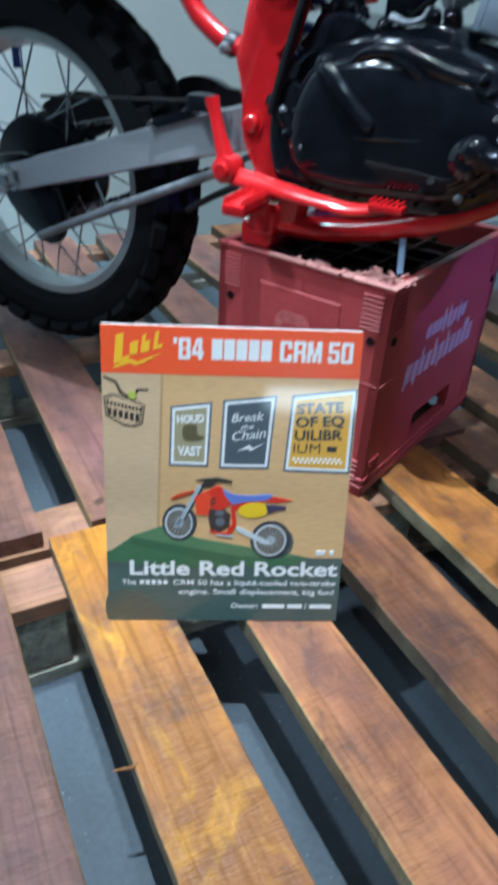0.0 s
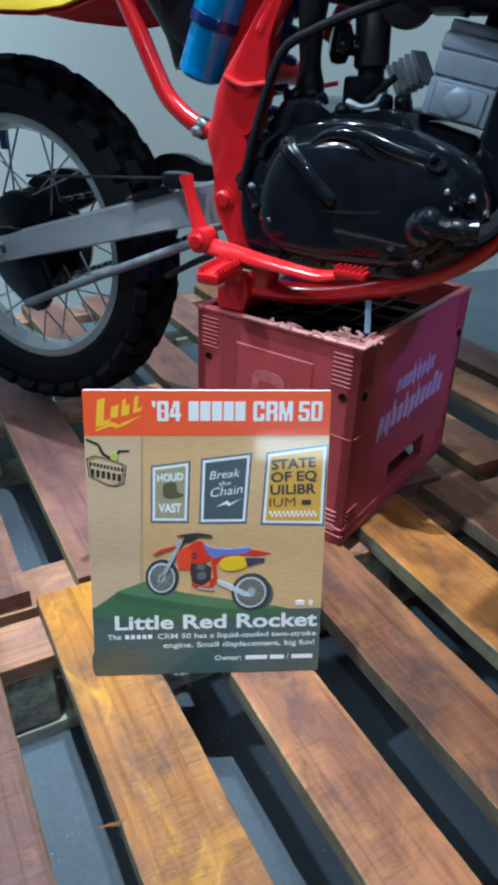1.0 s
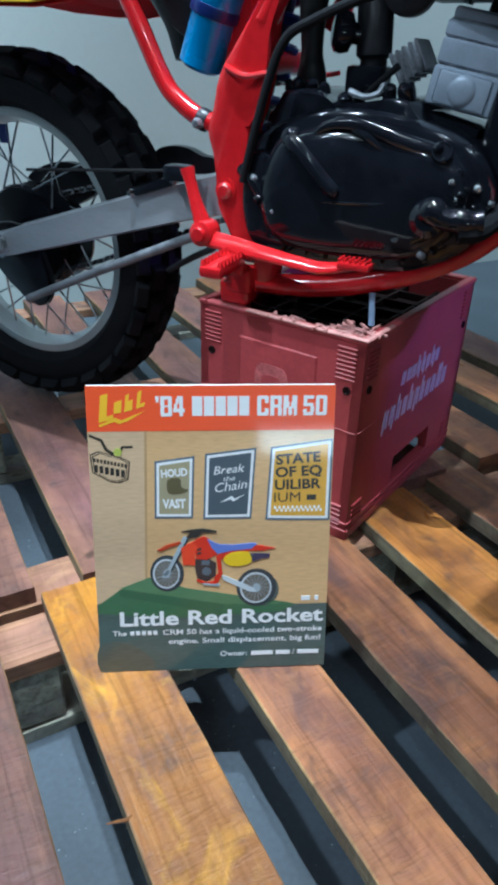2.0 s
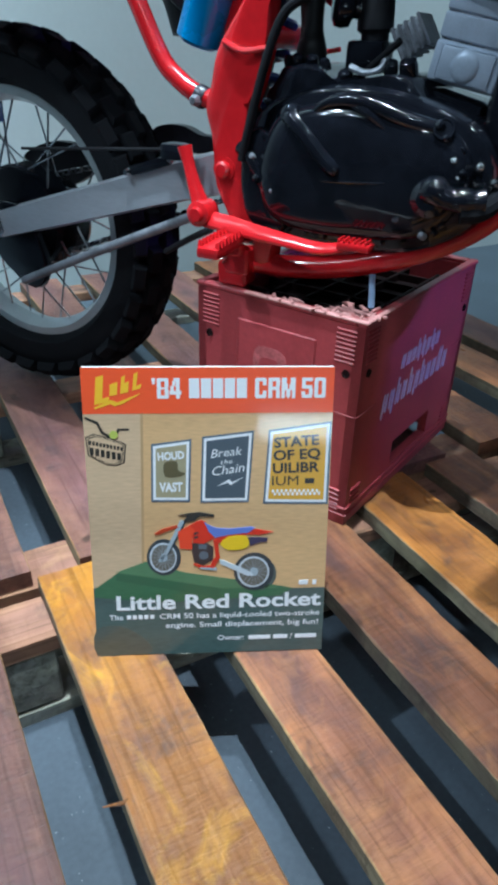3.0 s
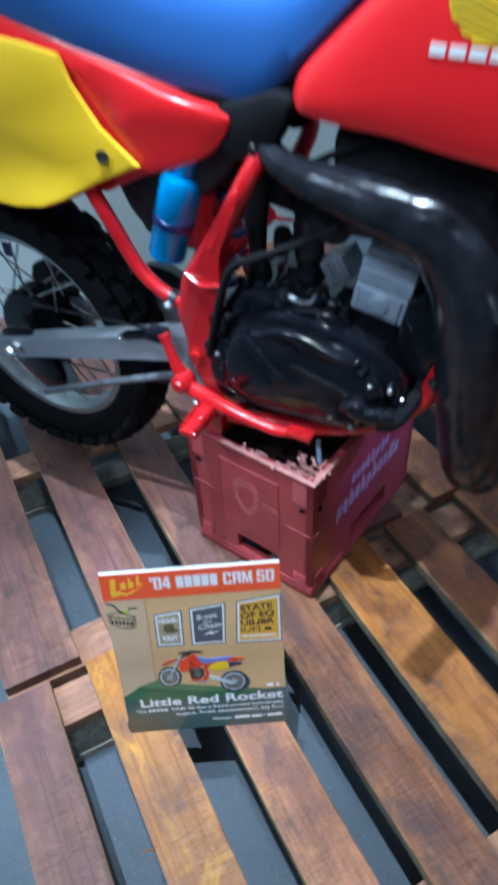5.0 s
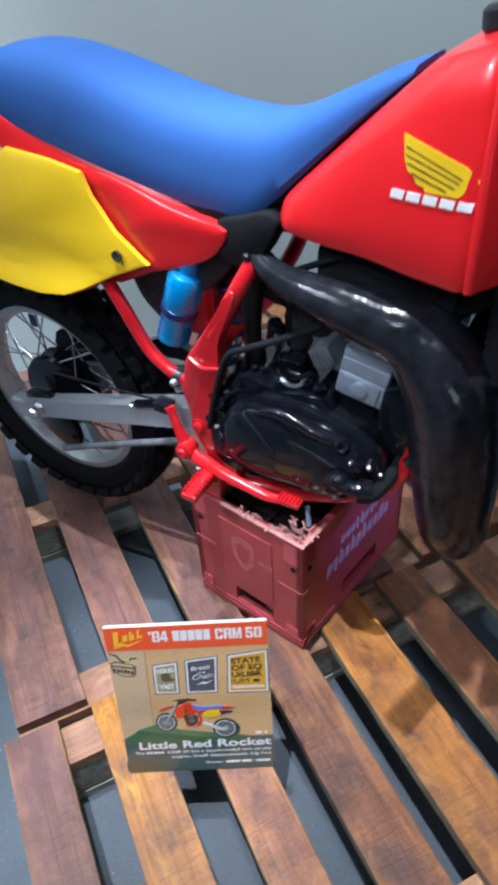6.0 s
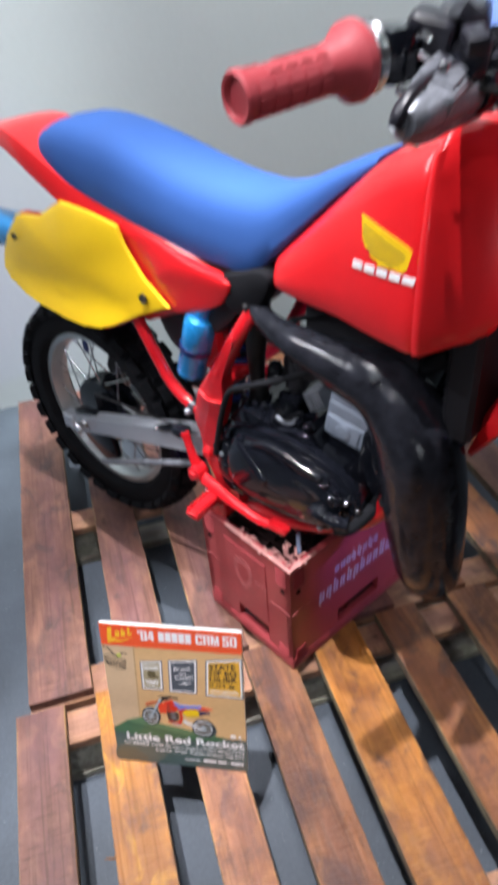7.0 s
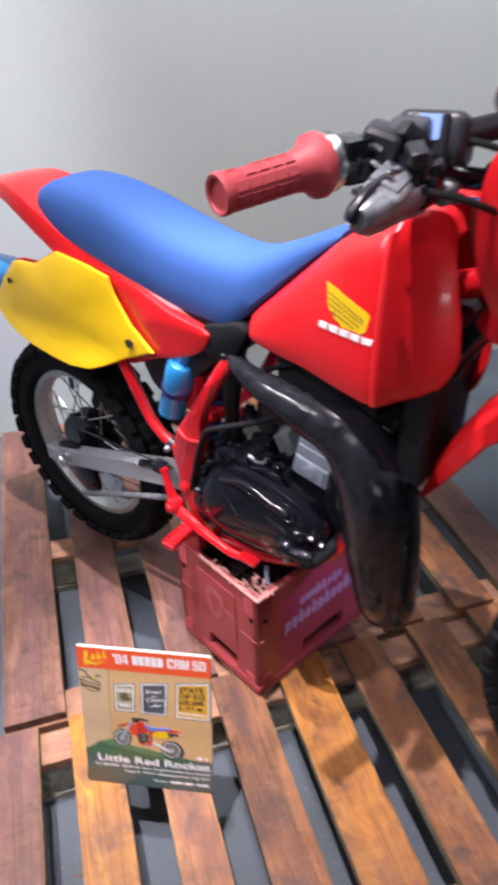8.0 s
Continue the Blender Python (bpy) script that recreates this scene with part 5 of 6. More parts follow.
for a, b, z in ((0.112, 0.106, 0.560), (0.136, 0.100, 0.556), (0.150, 0.092, 0.542)):
    part("case_bolt", lathe(bmesh.new(), [(0, 0.005), (0.002, 0.0048), (0.0038, 0.003), (0.004, -0.012), (0, -0.012)], R(a, b, z), (0.3, -0.9, 0.3), 8), STEEL, eng)
part("kick_shaft", tube(bmesh.new(), [R(-0.118, 0.096, 0.552) + (0.008,), R(-0.104, 0.102, 0.544) + (0.007,), R(-0.094, 0.102, 0.530) + (0.006,), R(-0.086, 0.100, 0.517) + (0.007,)], None, 12, 4), BLACK, eng)
kick = rounded([(-0.108, 0.566), (-0.116, 0.540), (-0.115, 0.507), (-0.104, 0.478), (-0.082, 0.468), (-0.060, 0.474), (-0.070, 0.520), (-0.078, 0.560), (-0.092, 0.574)], 3)
part("kickstart_boss", plate(bmesh.new(), kick, -0.086, -0.018, (0, 2, 1), 0.007), BLACK, eng)
# paint-clogged screws along the joints, each catching the light
for a, b, z, size in ((-0.086, 0.104, 0.599, 0.0035), (-0.072, 0.106, 0.526, 0.0042), (-0.073, 0.107, 0.514, 0.0048), (-0.045, 0.112, 0.526, 0.0025), (0.008, 0.112, 0.509, 0.0022), (0.093, 0.107, 0.489, 0.0040), (0.104, 0.104, 0.493, 0.0030), (0.103, 0.109, 0.579, 0.0036), (0.095, 0.108, 0.589, 0.0050), (0.122, 0.106, 0.550, 0.0034), (0.149, 0.096, 0.520, 0.0040), (-0.093, 0.106, 0.524, 0.0050), (-0.100, 0.105, 0.545, 0.0040)):
    part("clogged_screw", lathe(bmesh.new(), [(0, size), (size * 0.5, size * 0.9), (size * 0.9, size * 0.5), (size, -size), (0, -size)], R(a, b, z), (-0.35, -0.8, 0.45), 8), DULL if size in (0.0040, 0.0048) else BLACK, eng)
part("cover_edge", tube(bmesh.new(), [R(0.086, 0.109, 0.583) + (0.0016,), R(0.104, 0.107, 0.572) + (0.0024,), R(0.114, 0.105, 0.555) + (0.0022,), R(0.120, 0.103, 0.536) + (0.0014,)], None, 8, 4), BLACK, eng)
part("cover_boss", lathe(bmesh.new(), [(0, 0.006), (0.006, 0.0055), (0.010, 0.003), (0.0115, -0.004), (0, -0.004)], R(-0.057, 0.105, 0.588), (0.1, -1, 0.15), 16), BLACK, eng)
part("timing_plug", lathe(bmesh.new(), [(0.0, 0.0010), (0.007, 0.0010), (0.008, 0.0018), (0.0096, 0.0018), (0.0108, -0.003), (0, -0.003)], R(0.099, 0.107, 0.586), (0.2, -0.9, 0.4), 20), BLACK, eng)
for k in range(9):
    # rounded runs of thick paint along the lower joint
    a = -0.078 + 0.0215 * k
    part("paint_run", lathe(bmesh.new(), [(0, 0.0022), (0.0022, 0.0016), (0.0034, -0.001), (0, -0.003)], R(a, 0.0965, 0.4705 + 0.0009 * (k % 3) + max(0.0, a - 0.03) * 0.16), (-0.3, -0.9, 0.4), 8), BLACK, eng)
# crankcase top behind the cylinder, with studs and a bright cable arm
top = [(-0.094, 0.590), (-0.092, 0.618), (-0.080, 0.631), (-0.045, 0.632), (-0.030, 0.624), (0.0, 0.622), (0.045, 0.628), (0.062, 0.618), (0.066, 0.590)]
part("crankcase_top", plate(bmesh.new(), rounded(top, 4), 0.060, -0.140, (0, 2, 1), 0.014), BLACK, eng)
for k, (a, b, z, r) in enumerate(((-0.083, 0.058, 0.632, 0.006), (-0.070, 0.066, 0.634, 0.007), (-0.056, 0.062, 0.634, 0.0065), (-0.043, 0.058, 0.631, 0.006), (-0.018, 0.064, 0.622, 0.008), (0.028, 0.062, 0.632, 0.007), (0.046, 0.066, 0.634, 0.009))):
    part("case_stud", lathe(bmesh.new(), [(0, 0.008), (r * 0.55, 0.0075), (r * 0.9, 0.005), (r, 0.0), (r, -0.010), (0, -0.010)], R(a, b, z), (0.1 * (k % 3 - 1), -0.45, 0.9), 12), BLACK, eng)
part("cable_arm", tube(bmesh.new(), [R(-0.013, 0.066, 0.631) + (0.0035,), R(0.004, 0.068, 0.627) + (0.003,), R(0.018, 0.066, 0.631) + (0.003,), R(0.021, 0.060, 0.640) + (0.004,)], None, 8, 4), STAINED, eng, "grey steel cable arm")
part("output_cover", plate(bmesh.new(), rounded([(-0.135, 0.575), (-0.095, 0.59), (-0.075, 0.555), (-0.085, 0.50), (-0.11, 0.49), (-0.135, 0.53)], 3), -0.06, -0.028, (0, 2, 1), 0.008), BLACK, eng)
part("cylinder", box(bmesh.new(), (-0.046, -0.043, -0.06), (0.046, 0.043, -0.012), 0.008, segments=2), BLACK, eng).matrix_basis = pose(0.077, 0, 0.625, 0, 14, 0)
# grey water-cooled barrel and head
hd = part("cylinder_head", box(bmesh.new(), (-0.037, -0.044, 0.0), (0.037, 0.044, 0.038), 0.005, segments=3), CAST, eng, "grey cast water-cooled cylinder head")
hd.matrix_basis = pose(0.092, 0, 0.617, 0, 10.5, 0) @ Matrix.Diagonal((0.92, 1.08, 0.95, 1))
part("head_upper", box(bmesh.new(), (-0.0365, -0.0432, 0.0395), (0.0365, 0.0432, 0.062), 0.0030, segments=3), CAST, hd)
part("head_joint", box(bmesh.new(), (-0.0345, -0.0412, 0.036), (0.0345, 0.0412, 0.080), 0.002), STAINED, hd)
part("head_top", box(bmesh.new(), (-0.0365, -0.0432, 0.0632), (0.0365, 0.0432, 0.0775), 0.0030, segments=3), CAST, hd)
part("head_ridge", box(bmesh.new(), (-0.034, -0.040, 0.0785), (0.034, 0.040, 0.090), 0.0045, segments=3), CAST, hd)
part("water_jacket_boss", lathe(bmesh.new(), [(0, 0.005), (0.009, 0.0045), (0.014, 0.003), (0.0165, 0.0), (0.0165, -0.004), (0, -0.004)], (0, -0.044, 0.019), (0, -1, 0), 28), CAST, hd)
part("jacket_rim", box(bmesh.new(), (-0.0285, -0.0462, 0.0035), (0.0285, -0.0425, 0.0345), 0.003, segments=2), CAST, hd)
for x in (-0.026, 0.026):
    part("head_nut", lathe(bmesh.new(), [(0, 0.008), (0.004, 0.008), (0.006, 0.006), (0.006, 0), (0, 0)], (x, -0.028, 0.092), (0, 0, 1), 6), STEEL, hd)
part("spark_plug_cap", tube(bmesh.new(), [(0, 0, 0.088), (0, -0.002, 0.115), (-0.02, -0.005, 0.13), (-0.05, 0, 0.14)], 0.010, 12), BLACK_MATT, hd)
# intake, carburettor, boots, box
reed = part("reed_block", box(bmesh.new(), (-0.014, -0.020, -0.013), (0.014, 0.024, 0.013), 0.004, segments=2), STAINED, eng, "small grey finned intake block")
reed.matrix_basis = pose(*R(0.034, 0.014, 0.658), 0, -30, 0) @ Matrix.Diagonal((1.12, 1, 1.05, 1))
for k in range(5):
    part("intake_fin", box(bmesh.new(), (-0.013 + 0.0062 * k, -0.0225, -0.0150), (-0.0098 + 0.0062 * k, 0.026, 0.0150), 0.0010), DULL, reed)
carb = part("carburettor", lathe(bmesh.new(), [(0, -0.055), (0.011, -0.055), (0.014, -0.05), (0.014, -0.030), (0.0185, -0.026), (0.0185, 0.018), (0.016, 0.022), (0.016, 0.05), (0.012, 0.055), (0, 0.055)], R(-0.009, 0.018, 0.690), (-0.06, 0, 1), 26), BLACK_MATT, BIKE, "black carburettor")
part("carb_bowl", box(bmesh.new(), (-0.02, -0.02, -0.03), (0.02, 0.02, 0.0), 0.006, segments=2), BLACK, carb).matrix_basis = pose(*R(-0.010, 0.02, 0.655))
part("carb_knob", lathe(bmesh.new(), [(0, 0.010), (0.012, 0.010), (0.019, 0.006), (0.020, 0.0), (0.018, -0.008), (0.010, -0.012), (0.010, -0.03), (0, -0.03)], R(-0.038, 0.034, 0.684), (-0.85, -0.5, 0.1), 24), BLACK, carb)
part("intake_boot", tube(bmesh.new(), [R(0.01, 0.012, 0.720) + (0.016,), R(-0.04, 0.014, 0.735) + (0.018,), R(-0.08, 0.012, 0.745) + (0.022,), R(-0.12, 0.01, 0.755) + (0.030,)], None, 16), HOSE, BIKE)
bm = plate(bmesh.new(), rounded([(-0.245, 0.70), (-0.21, 0.675), (-0.175, 0.70), (-0.125, 0.735), (-0.075, 0.785), (-0.065, 0.85), (-0.30, 0.90), (-0.33, 0.84), (-0.285, 0.79)], 3), 0.062, -0.124, (0, 2, 1), 0.012)
part("air_box", bm, BLACK_MATT, BIKE, "matt black air box under the seat")
part("coil_box", box(bmesh.new(), (0.030, -0.052, 0.712), (0.205, 0.040, 0.828), 0.014, segments=2), BLACK_MATT, BIKE, "black ignition box under the tank")
part("coolant_hose", tube(bmesh.new(), [R(0.112, -0.01, 0.715) + (0.014,), R(0.13, 0.0, 0.745) + (0.015,), R(0.18, 0.01, 0.775) + (0.015,), R(0.25, 0.03, 0.80) + (0.015,)], None, 14), HOSE, BIKE)
part("throttle_wheel", lathe(bmesh.new(), [(0, 0.012), (0.020, 0.012), (0.026, 0.008), (0.026, -0.004), (0.016, -0.012), (0, -0.012)], R(0.030, 0.035, 0.722), (0, -1, 0), 24), BLACK_MATT, BIKE)
# hoses and cables
part("coolant_hose", tube(bmesh.new(), [R(-0.067, 0.040, 0.625) + (0.017,), R(-0.067, 0.040, 0.645) + (0.0155,), R(-0.068, 0.040, 0.665) + (0.0115,), R(-0.070, 0.038, 0.695) + (0.0135,), R(-0.070, 0.034, 0.73) + (0.016,), R(-0.06, 0.03, 0.80) + (0.016,)], None, 16), HOSE, BIKE)
for pts, r in (
    ([(-0.112, 0.106, 0.540), (-0.103, 0.107, 0.576), (-0.085, 0.106, 0.640), (-0.069, 0.103, 0.676), (-0.042, 0.100, 0.691), (-0.010, 0.092, 0.705), (0.04, 0.07, 0.725), (0.08, 0.05, 0.75)], 0.0048),
    ([(-0.034, 0.018, 0.725), (-0.03, 0.03, 0.76), (0.03, 0.05, 0.80), (0.15, 0.07, 0.86)], 0.0042),
    ([(-0.02, 0.05, 0.61), (0.01, 0.06, 0.635), (0.035, 0.065, 0.655)], 0.0035),
    ([(0.128, 0.118, 0.516), (0.148, 0.108, 0.520), (0.160, 0.07, 0.535), (0.165, 0.02, 0.56)], 0.0095),
    ([(0.125, 0.0, 0.70), (0.16, 0.01, 0.735), (0.20, 0.03, 0.77), (0.24, 0.04, 0.80)], 0.012),
):
    part("hose", tube(bmesh.new(), [R(*p) for p in pts], r, 10), RUBBER, BIKE)
part("oil_tube", tube(bmesh.new(), [R(0.045, 0.098, 0.44), R(0.047, 0.100, 0.425), R(0.049, 0.101, 0.405)], 0.0036, 8), material("clear_blue_tube", (0.30, 0.42, 0.62), 0.25, 0, 0.1), BIKE, "pale blue breather tube")

# exhaust: fat black chamber in front of the engine, back under the tank to the silencer
bm = tube(bmesh.new(), [R(0.125, -0.01, 0.645) + (0.022,), R(0.165, -0.03, 0.62) + (0.023,), R(0.205, -0.05, 0.54) + (0.026,), R(0.225, -0.035, 0.45) + (0.034,), R(0.238, 0.012, 0.412) + (0.042,), R(0.243, 0.042, 0.455) + (0.049,), R(0.237, 0.052, 0.53) + (0.055,), R(0.228, 0.056, 0.61) + (0.058,), R(0.212, 0.060, 0.685) + (0.055,), R(0.172, 0.066, 0.742) + (0.046,), R(0.110, 0.074, 0.763) + (0.035,), R(0.04, 0.078, 0.778) + (0.024,), R(-0.012, 0.072, 0.789) + (0.017,), R(-0.050, 0.058, 0.806) + (0.0145,), R(-0.10, 0.046, 0.82) + (0.015,), R(-0.15, 0.042, 0.82) + (0.015,), R(-0.30, 0.042, 0.82) + (0.015,), R(-0.44, 0.040, 0.813) + (0.015,)], None, 24, 5)
pipe = part("exhaust_pipe", bm, PIPE, BIKE, "fat glossy black two-stroke expansion chamber")
part("silencer", tube(bmesh.new(), [R(-0.42, 0.040, 0.815) + (0.014,), R(-0.44, 0.040, 0.813) + (0.032,), R(-0.76, 0.042, 0.790) + (0.036,), R(-0.80, 0.042, 0.787) + (0.030,), R(-0.815, 0.042, 0.786) + (0.014,)], None, 26, 1), CYAN, pipe, "light blue silencer")

# seat
bm = bmesh.new()
rows = smooth_path([(-0.505, 0.958, 0.976, 0.040), (-0.478, 0.936, 0.994, 0.058), (-0.43, 0.917, 1.009, 0.068), (-0.36, 0.899, 1.010, 0.072), (-0.28, 0.880, 0.997, 0.072), (-0.19, 0.861, 0.974, 0.070), (-0.12, 0.848, 0.959, 0.067), (-0.065, 0.842, 0.953, 0.064), (-0.038, 0.856, 0.953, 0.063), (-0.008, 0.882, 0.960, 0.062), (0.037, 0.924, 0.979, 0.059), (0.088, 0.971, 1.002, 0.054), (0.130, 1.008, 1.016, 0.046)], 5)
rings = []
for a, lo, hi, hw in rows:
    h = hi - lo
    rings.append([R(a, hw * s, lo + h * t) for s, t in ((-0.90, 0.0), (-0.99, 0.12), (-1.0, 0.35), (-0.98, 0.58), (-0.92, 0.76), (-0.78, 0.90), (-0.52, 0.975), (0, 1.0), (0.52, 0.975), (0.78, 0.90), (0.92, 0.76), (0.98, 0.58), (1.0, 0.35), (0.99, 0.12), (0.90, 0.0))])
seat = part("seat", loft(bm, rings), SEAT, BIKE, "bright blue fabric-covered long seat")
for side in (1, -1):
    bm = plate(bmesh.new(), rounded([(-0.096, 0.838), (-0.060, 0.852), (-0.022, 0.862), (-0.008, 0.846), (-0.030, 0.806), (-0.058, 0.786), (-0.090, 0.796)], 3), -side * 0.050, -side * 0.024, (0, 2, 1), 0.006)
    br = part("seat_bracket", bm, RUBBER, BIKE, "black bracket below the seat's front")
    part("bracket_bolt", lathe(bmesh.new(), [(0, 0.005), (0.004, 0.005), (0.0055, 0.003), (0.0055, -0.002), (0, -0.002)], R(-0.050, side * 0.0745, 0.805), R(0, side, 0), 8), BLACK_MATT, br)

# tank
bm = bmesh.new()
rows = smooth_path([(-0.010, 0.850, 0.872, 0.060), (0.004, 0.843, 0.890, 0.074), (0.05, 0.837, 0.932, 0.083), (0.105, 0.834, 0.983, 0.092), (0.155, 0.828, 1.026, 0.103), (0.195, 0.825, 1.043, 0.111), (0.219, 0.824, 1.051, 0.1130), (0.231, 0.832, 1.050, 0.096)], 4)
rings = []
for a, lo, hi, hw in rows:
    h = hi - lo
    rings.append([R(a, hw * s, lo + h * t) for s, t in ((-0.80, 0.0), (-0.95, 0.035), (-0.995, 0.11), (-1.0, 0.3), (-0.97, 0.55), (-0.91, 0.80), (-0.84, 0.92), (-0.70, 0.985), (-0.35, 1.0), (0.35, 1.0), (0.70, 0.985), (0.84, 0.92), (0.91, 0.80), (0.97, 0.55), (1.0, 0.3), (0.995, 0.11), (0.95, 0.035), (0.80, 0.0))])
tank = part("fuel_tank", loft(bm, rings), RED_PLASTIC, BIKE, "glossy red fuel tank with yellow wing emblem")
for side in (1, -1):
    rings = []
    for a, b, lo, hi in smooth_path([(0.222, 0.1148, 0.825, 1.052), (0.229, 0.1168, 0.827, 1.055), (0.236, 0.1105, 0.830, 1.059), (0.254, 0.090, 0.836, 1.064), (0.280, 0.069, 0.846, 1.062), (0.296, 0.060, 0.868, 1.056), (0.304, 0.057, 0.895, 1.040)], 3):
        lo -= 0.055 if side < 0 else 0.0
        h = hi - lo
        skin = [(b * 0.86, lo), (b * 0.965, lo + 0.03 * h), (b, lo + 0.12 * h), (b, lo + 0.35 * h), (b * 0.985, lo + 0.6 * h), (b * 0.94, lo + 0.83 * h), (b * 0.87, lo + 0.95 * h), (b * 0.74, hi), (b * 0.42, hi + 0.002)]
        inner = [(y - 0.005, z + (0.004 if k < 2 else -0.004 if k > 5 else 0)) for k, (y, z) in enumerate(skin)][::-1]
        back = 0.25 * (a - 0.222) / 0.082  # the front edge leans back towards the top
        rings.append([R(a - back * max(0.0, z - 0.93), side * y, z) for y, z in skin + inner])
    part("tank_shroud", loft(bmesh.new(), rings), RED_PLASTIC, tank, "glossy red shroud at the front of the tank")
part("filler_cap", lathe(bmesh.new(), [(0, 0.022), (0.022, 0.022), (0.027, 0.018), (0.029, 0.004), (0.026, 0.0), (0, 0)], R(0.205, 0, 1.044), (-0.25, 0, 1), 24), BLACK_MATT, tank)


def on_tank(a, z, lift=0.0016):
    """A place on the tank's right flank."""
    k = min(range(len(rows) - 1), key=lambda i: abs((rows[i][0] + rows[i + 1][0]) / 2 - a))
    t = min(1, max(0, (a - rows[k][0]) / (rows[k + 1][0] - rows[k][0])))
    lo, hi, hw = (rows[k][j] + (rows[k + 1][j] - rows[k][j]) * t for j in (1, 2, 3))
    s = np.interp((z - lo) / (hi - lo), (0.035, 0.11, 0.3, 0.55, 0.8, 0.92), (0.95, 0.995, 1, 0.97, 0.91, 0.84))
    return R(a, hw * s + lift, z)


def decal(name, outline, mat, lift, parent, label=""):
    """A thin sticker that follows the tank's flank."""
    bm = bmesh.new()
    flat = [(x, y) for x, y in outline]
    under, over = [on_tank(a, z, 0.0002) for a, z in flat], [on_tank(a, z, lift) for a, z in flat]
    loft(bm, [under, over])
    return part(name, bm, mat, parent, label)


wing = decal("wing_emblem", [(a + 0.011, z - 0.008) for a, z in ((0.131, 0.979), (0.163, 0.970), (0.198, 0.960), (0.211, 0.949), (0.193, 0.933), (0.160, 0.932), (0.158, 0.936), (0.150, 0.938), (0.146, 0.944), (0.139, 0.948), (0.135, 0.957))], YELLOW, 0.0014, tank, "yellow wing emblem sticker")
for (a0, z0), (a1, z1) in (((0.146, 0.961), (0.206, 0.942)), ((0.147, 0.954), (0.204, 0.938)), ((0.149, 0.947), (0.200, 0.933)), ((0.155, 0.939), (0.192, 0.929))):
    decal("emblem_line", [(a0, z0), (a1, z1), (a1, z1 - 0.0010), (a0, z0 - 0.0013)], DARK, 0.0020, tank)
for k in range(5):
    a = 0.134 + 0.0176 * k
    z = 0.9205 + 0.0004 * k
    decal("name_bar", [(a + 0.0014, z), (a + 0.0156, z), (a + 0.0142, z - 0.0080), (a, z - 0.0080)], WHITE, 0.0016, tank)

# side panels: red front part and yellow number plate behind
for side in (1, -1):
    red_side, skirt = bmesh.new(), rounded([(-0.345, 0.882), (-0.25, 0.876), (-0.16, 0.852), (-0.085, 0.838), (-0.078, 0.822), (-0.105, 0.792), (-0.15, 0.770), (-0.205, 0.752), (-0.30, 0.72), (-0.40, 0.80)], 3)
    rings = []
    for f, b in ((1.0, 0.064), (1.0, 0.074), (0.985, 0.0775), (0.95, 0.079), (0.86, 0.080), (0.7, 0.0805), (0.5, 0.081), (0.28, 0.081), (0.1, 0.081)):
        rings.append([R(-0.23 + (a + 0.23) * f, side * (b + 0.005 * min(1, max(0, (a + 0.30) / 0.14)) * math.exp(-(((0.812 + (z - 0.812) * f - 0.838) / 0.030) ** 2)) - 0.004 - 0.003 * min(1, max(0, (-0.13 - a) / 0.14))), 0.812 + (z - 0.812) * f) for a, z in skirt])
    loft(red_side, rings)
    part("side_panel", red_side, RED_PLASTIC, BIKE, "glossy red side panel below the seat")
    outline = [(-0.632, 0.748), (-0.628, 0.775), (-0.603, 0.812), (-0.560, 0.852), (-0.538, 0.858), (-0.492, 0.861), (-0.455, 0.880), (-0.420, 0.897), (-0.345, 0.890), (-0.290, 0.880), (-0.280, 0.852), (-0.248, 0.806), (-0.200, 0.768), (-0.262, 0.742), (-0.305, 0.722), (-0.335, 0.711), (-0.38, 0.706), (-0.43, 0.707), (-0.50, 0.712), (-0.55, 0.719), (-0.605, 0.733)]

    def flare(a, z):
        back = min(1, max(0, (-0.2 - a) / 0.1))
        dip = 0.748 - z
        return back * 0.43 * (dip + math.hypot(dip, 0.022))

    def belly(f):
        return 0.016 * (1 - f**2)

    def panel(grow, b0, b1):
        """A bowed plate between two distances from the middle, with its foot turned outward."""
        bm = bmesh.new()
        ca, cz = -0.42, 0.80
        rings = []
        for f, b in ((1.0, b0), (1.0, b1 - 0.003), (0.99, b1 - 0.0006), (0.96, b1), (0.88, b1), (0.76, b1), (0.62, b1), (0.46, b1), (0.30, b1), (0.12, b1)):
            ring = []
            for a, z in outline:
                a, z = ca + (a - ca) * f * (1 + grow), cz + (z - cz) * f * (1 + 3 * grow)
                ring.append(R(a, side * (b + flare(a, z) + (belly(f) if not grow else 0)), z))
            rings.append(ring)
        return loft(bm, rings)

    np_ = part("number_plate", panel(0.0, 0.0780, 0.0845), YELLOW, BIKE, "blank yellow side number plate")
    part("plate_back", panel(0.014, 0.068, 0.0735), RED_PLASTIC, np_)
    for a, z, r in ((-0.243, 0.778, 0.008), (-0.558, 0.820, 0.0055)):
        part("plate_screw", lathe(bmesh.new(), [(0, 0.0010), (r * 0.7, 0.0010), (r, 0.0024), (r, -0.001), (0, -0.001)], R(a, side * (0.0846 + flare(a, z) + (0.012 if r < 0.006 else 0.008)), z), R(0, side, 0), 16), DARK, np_)

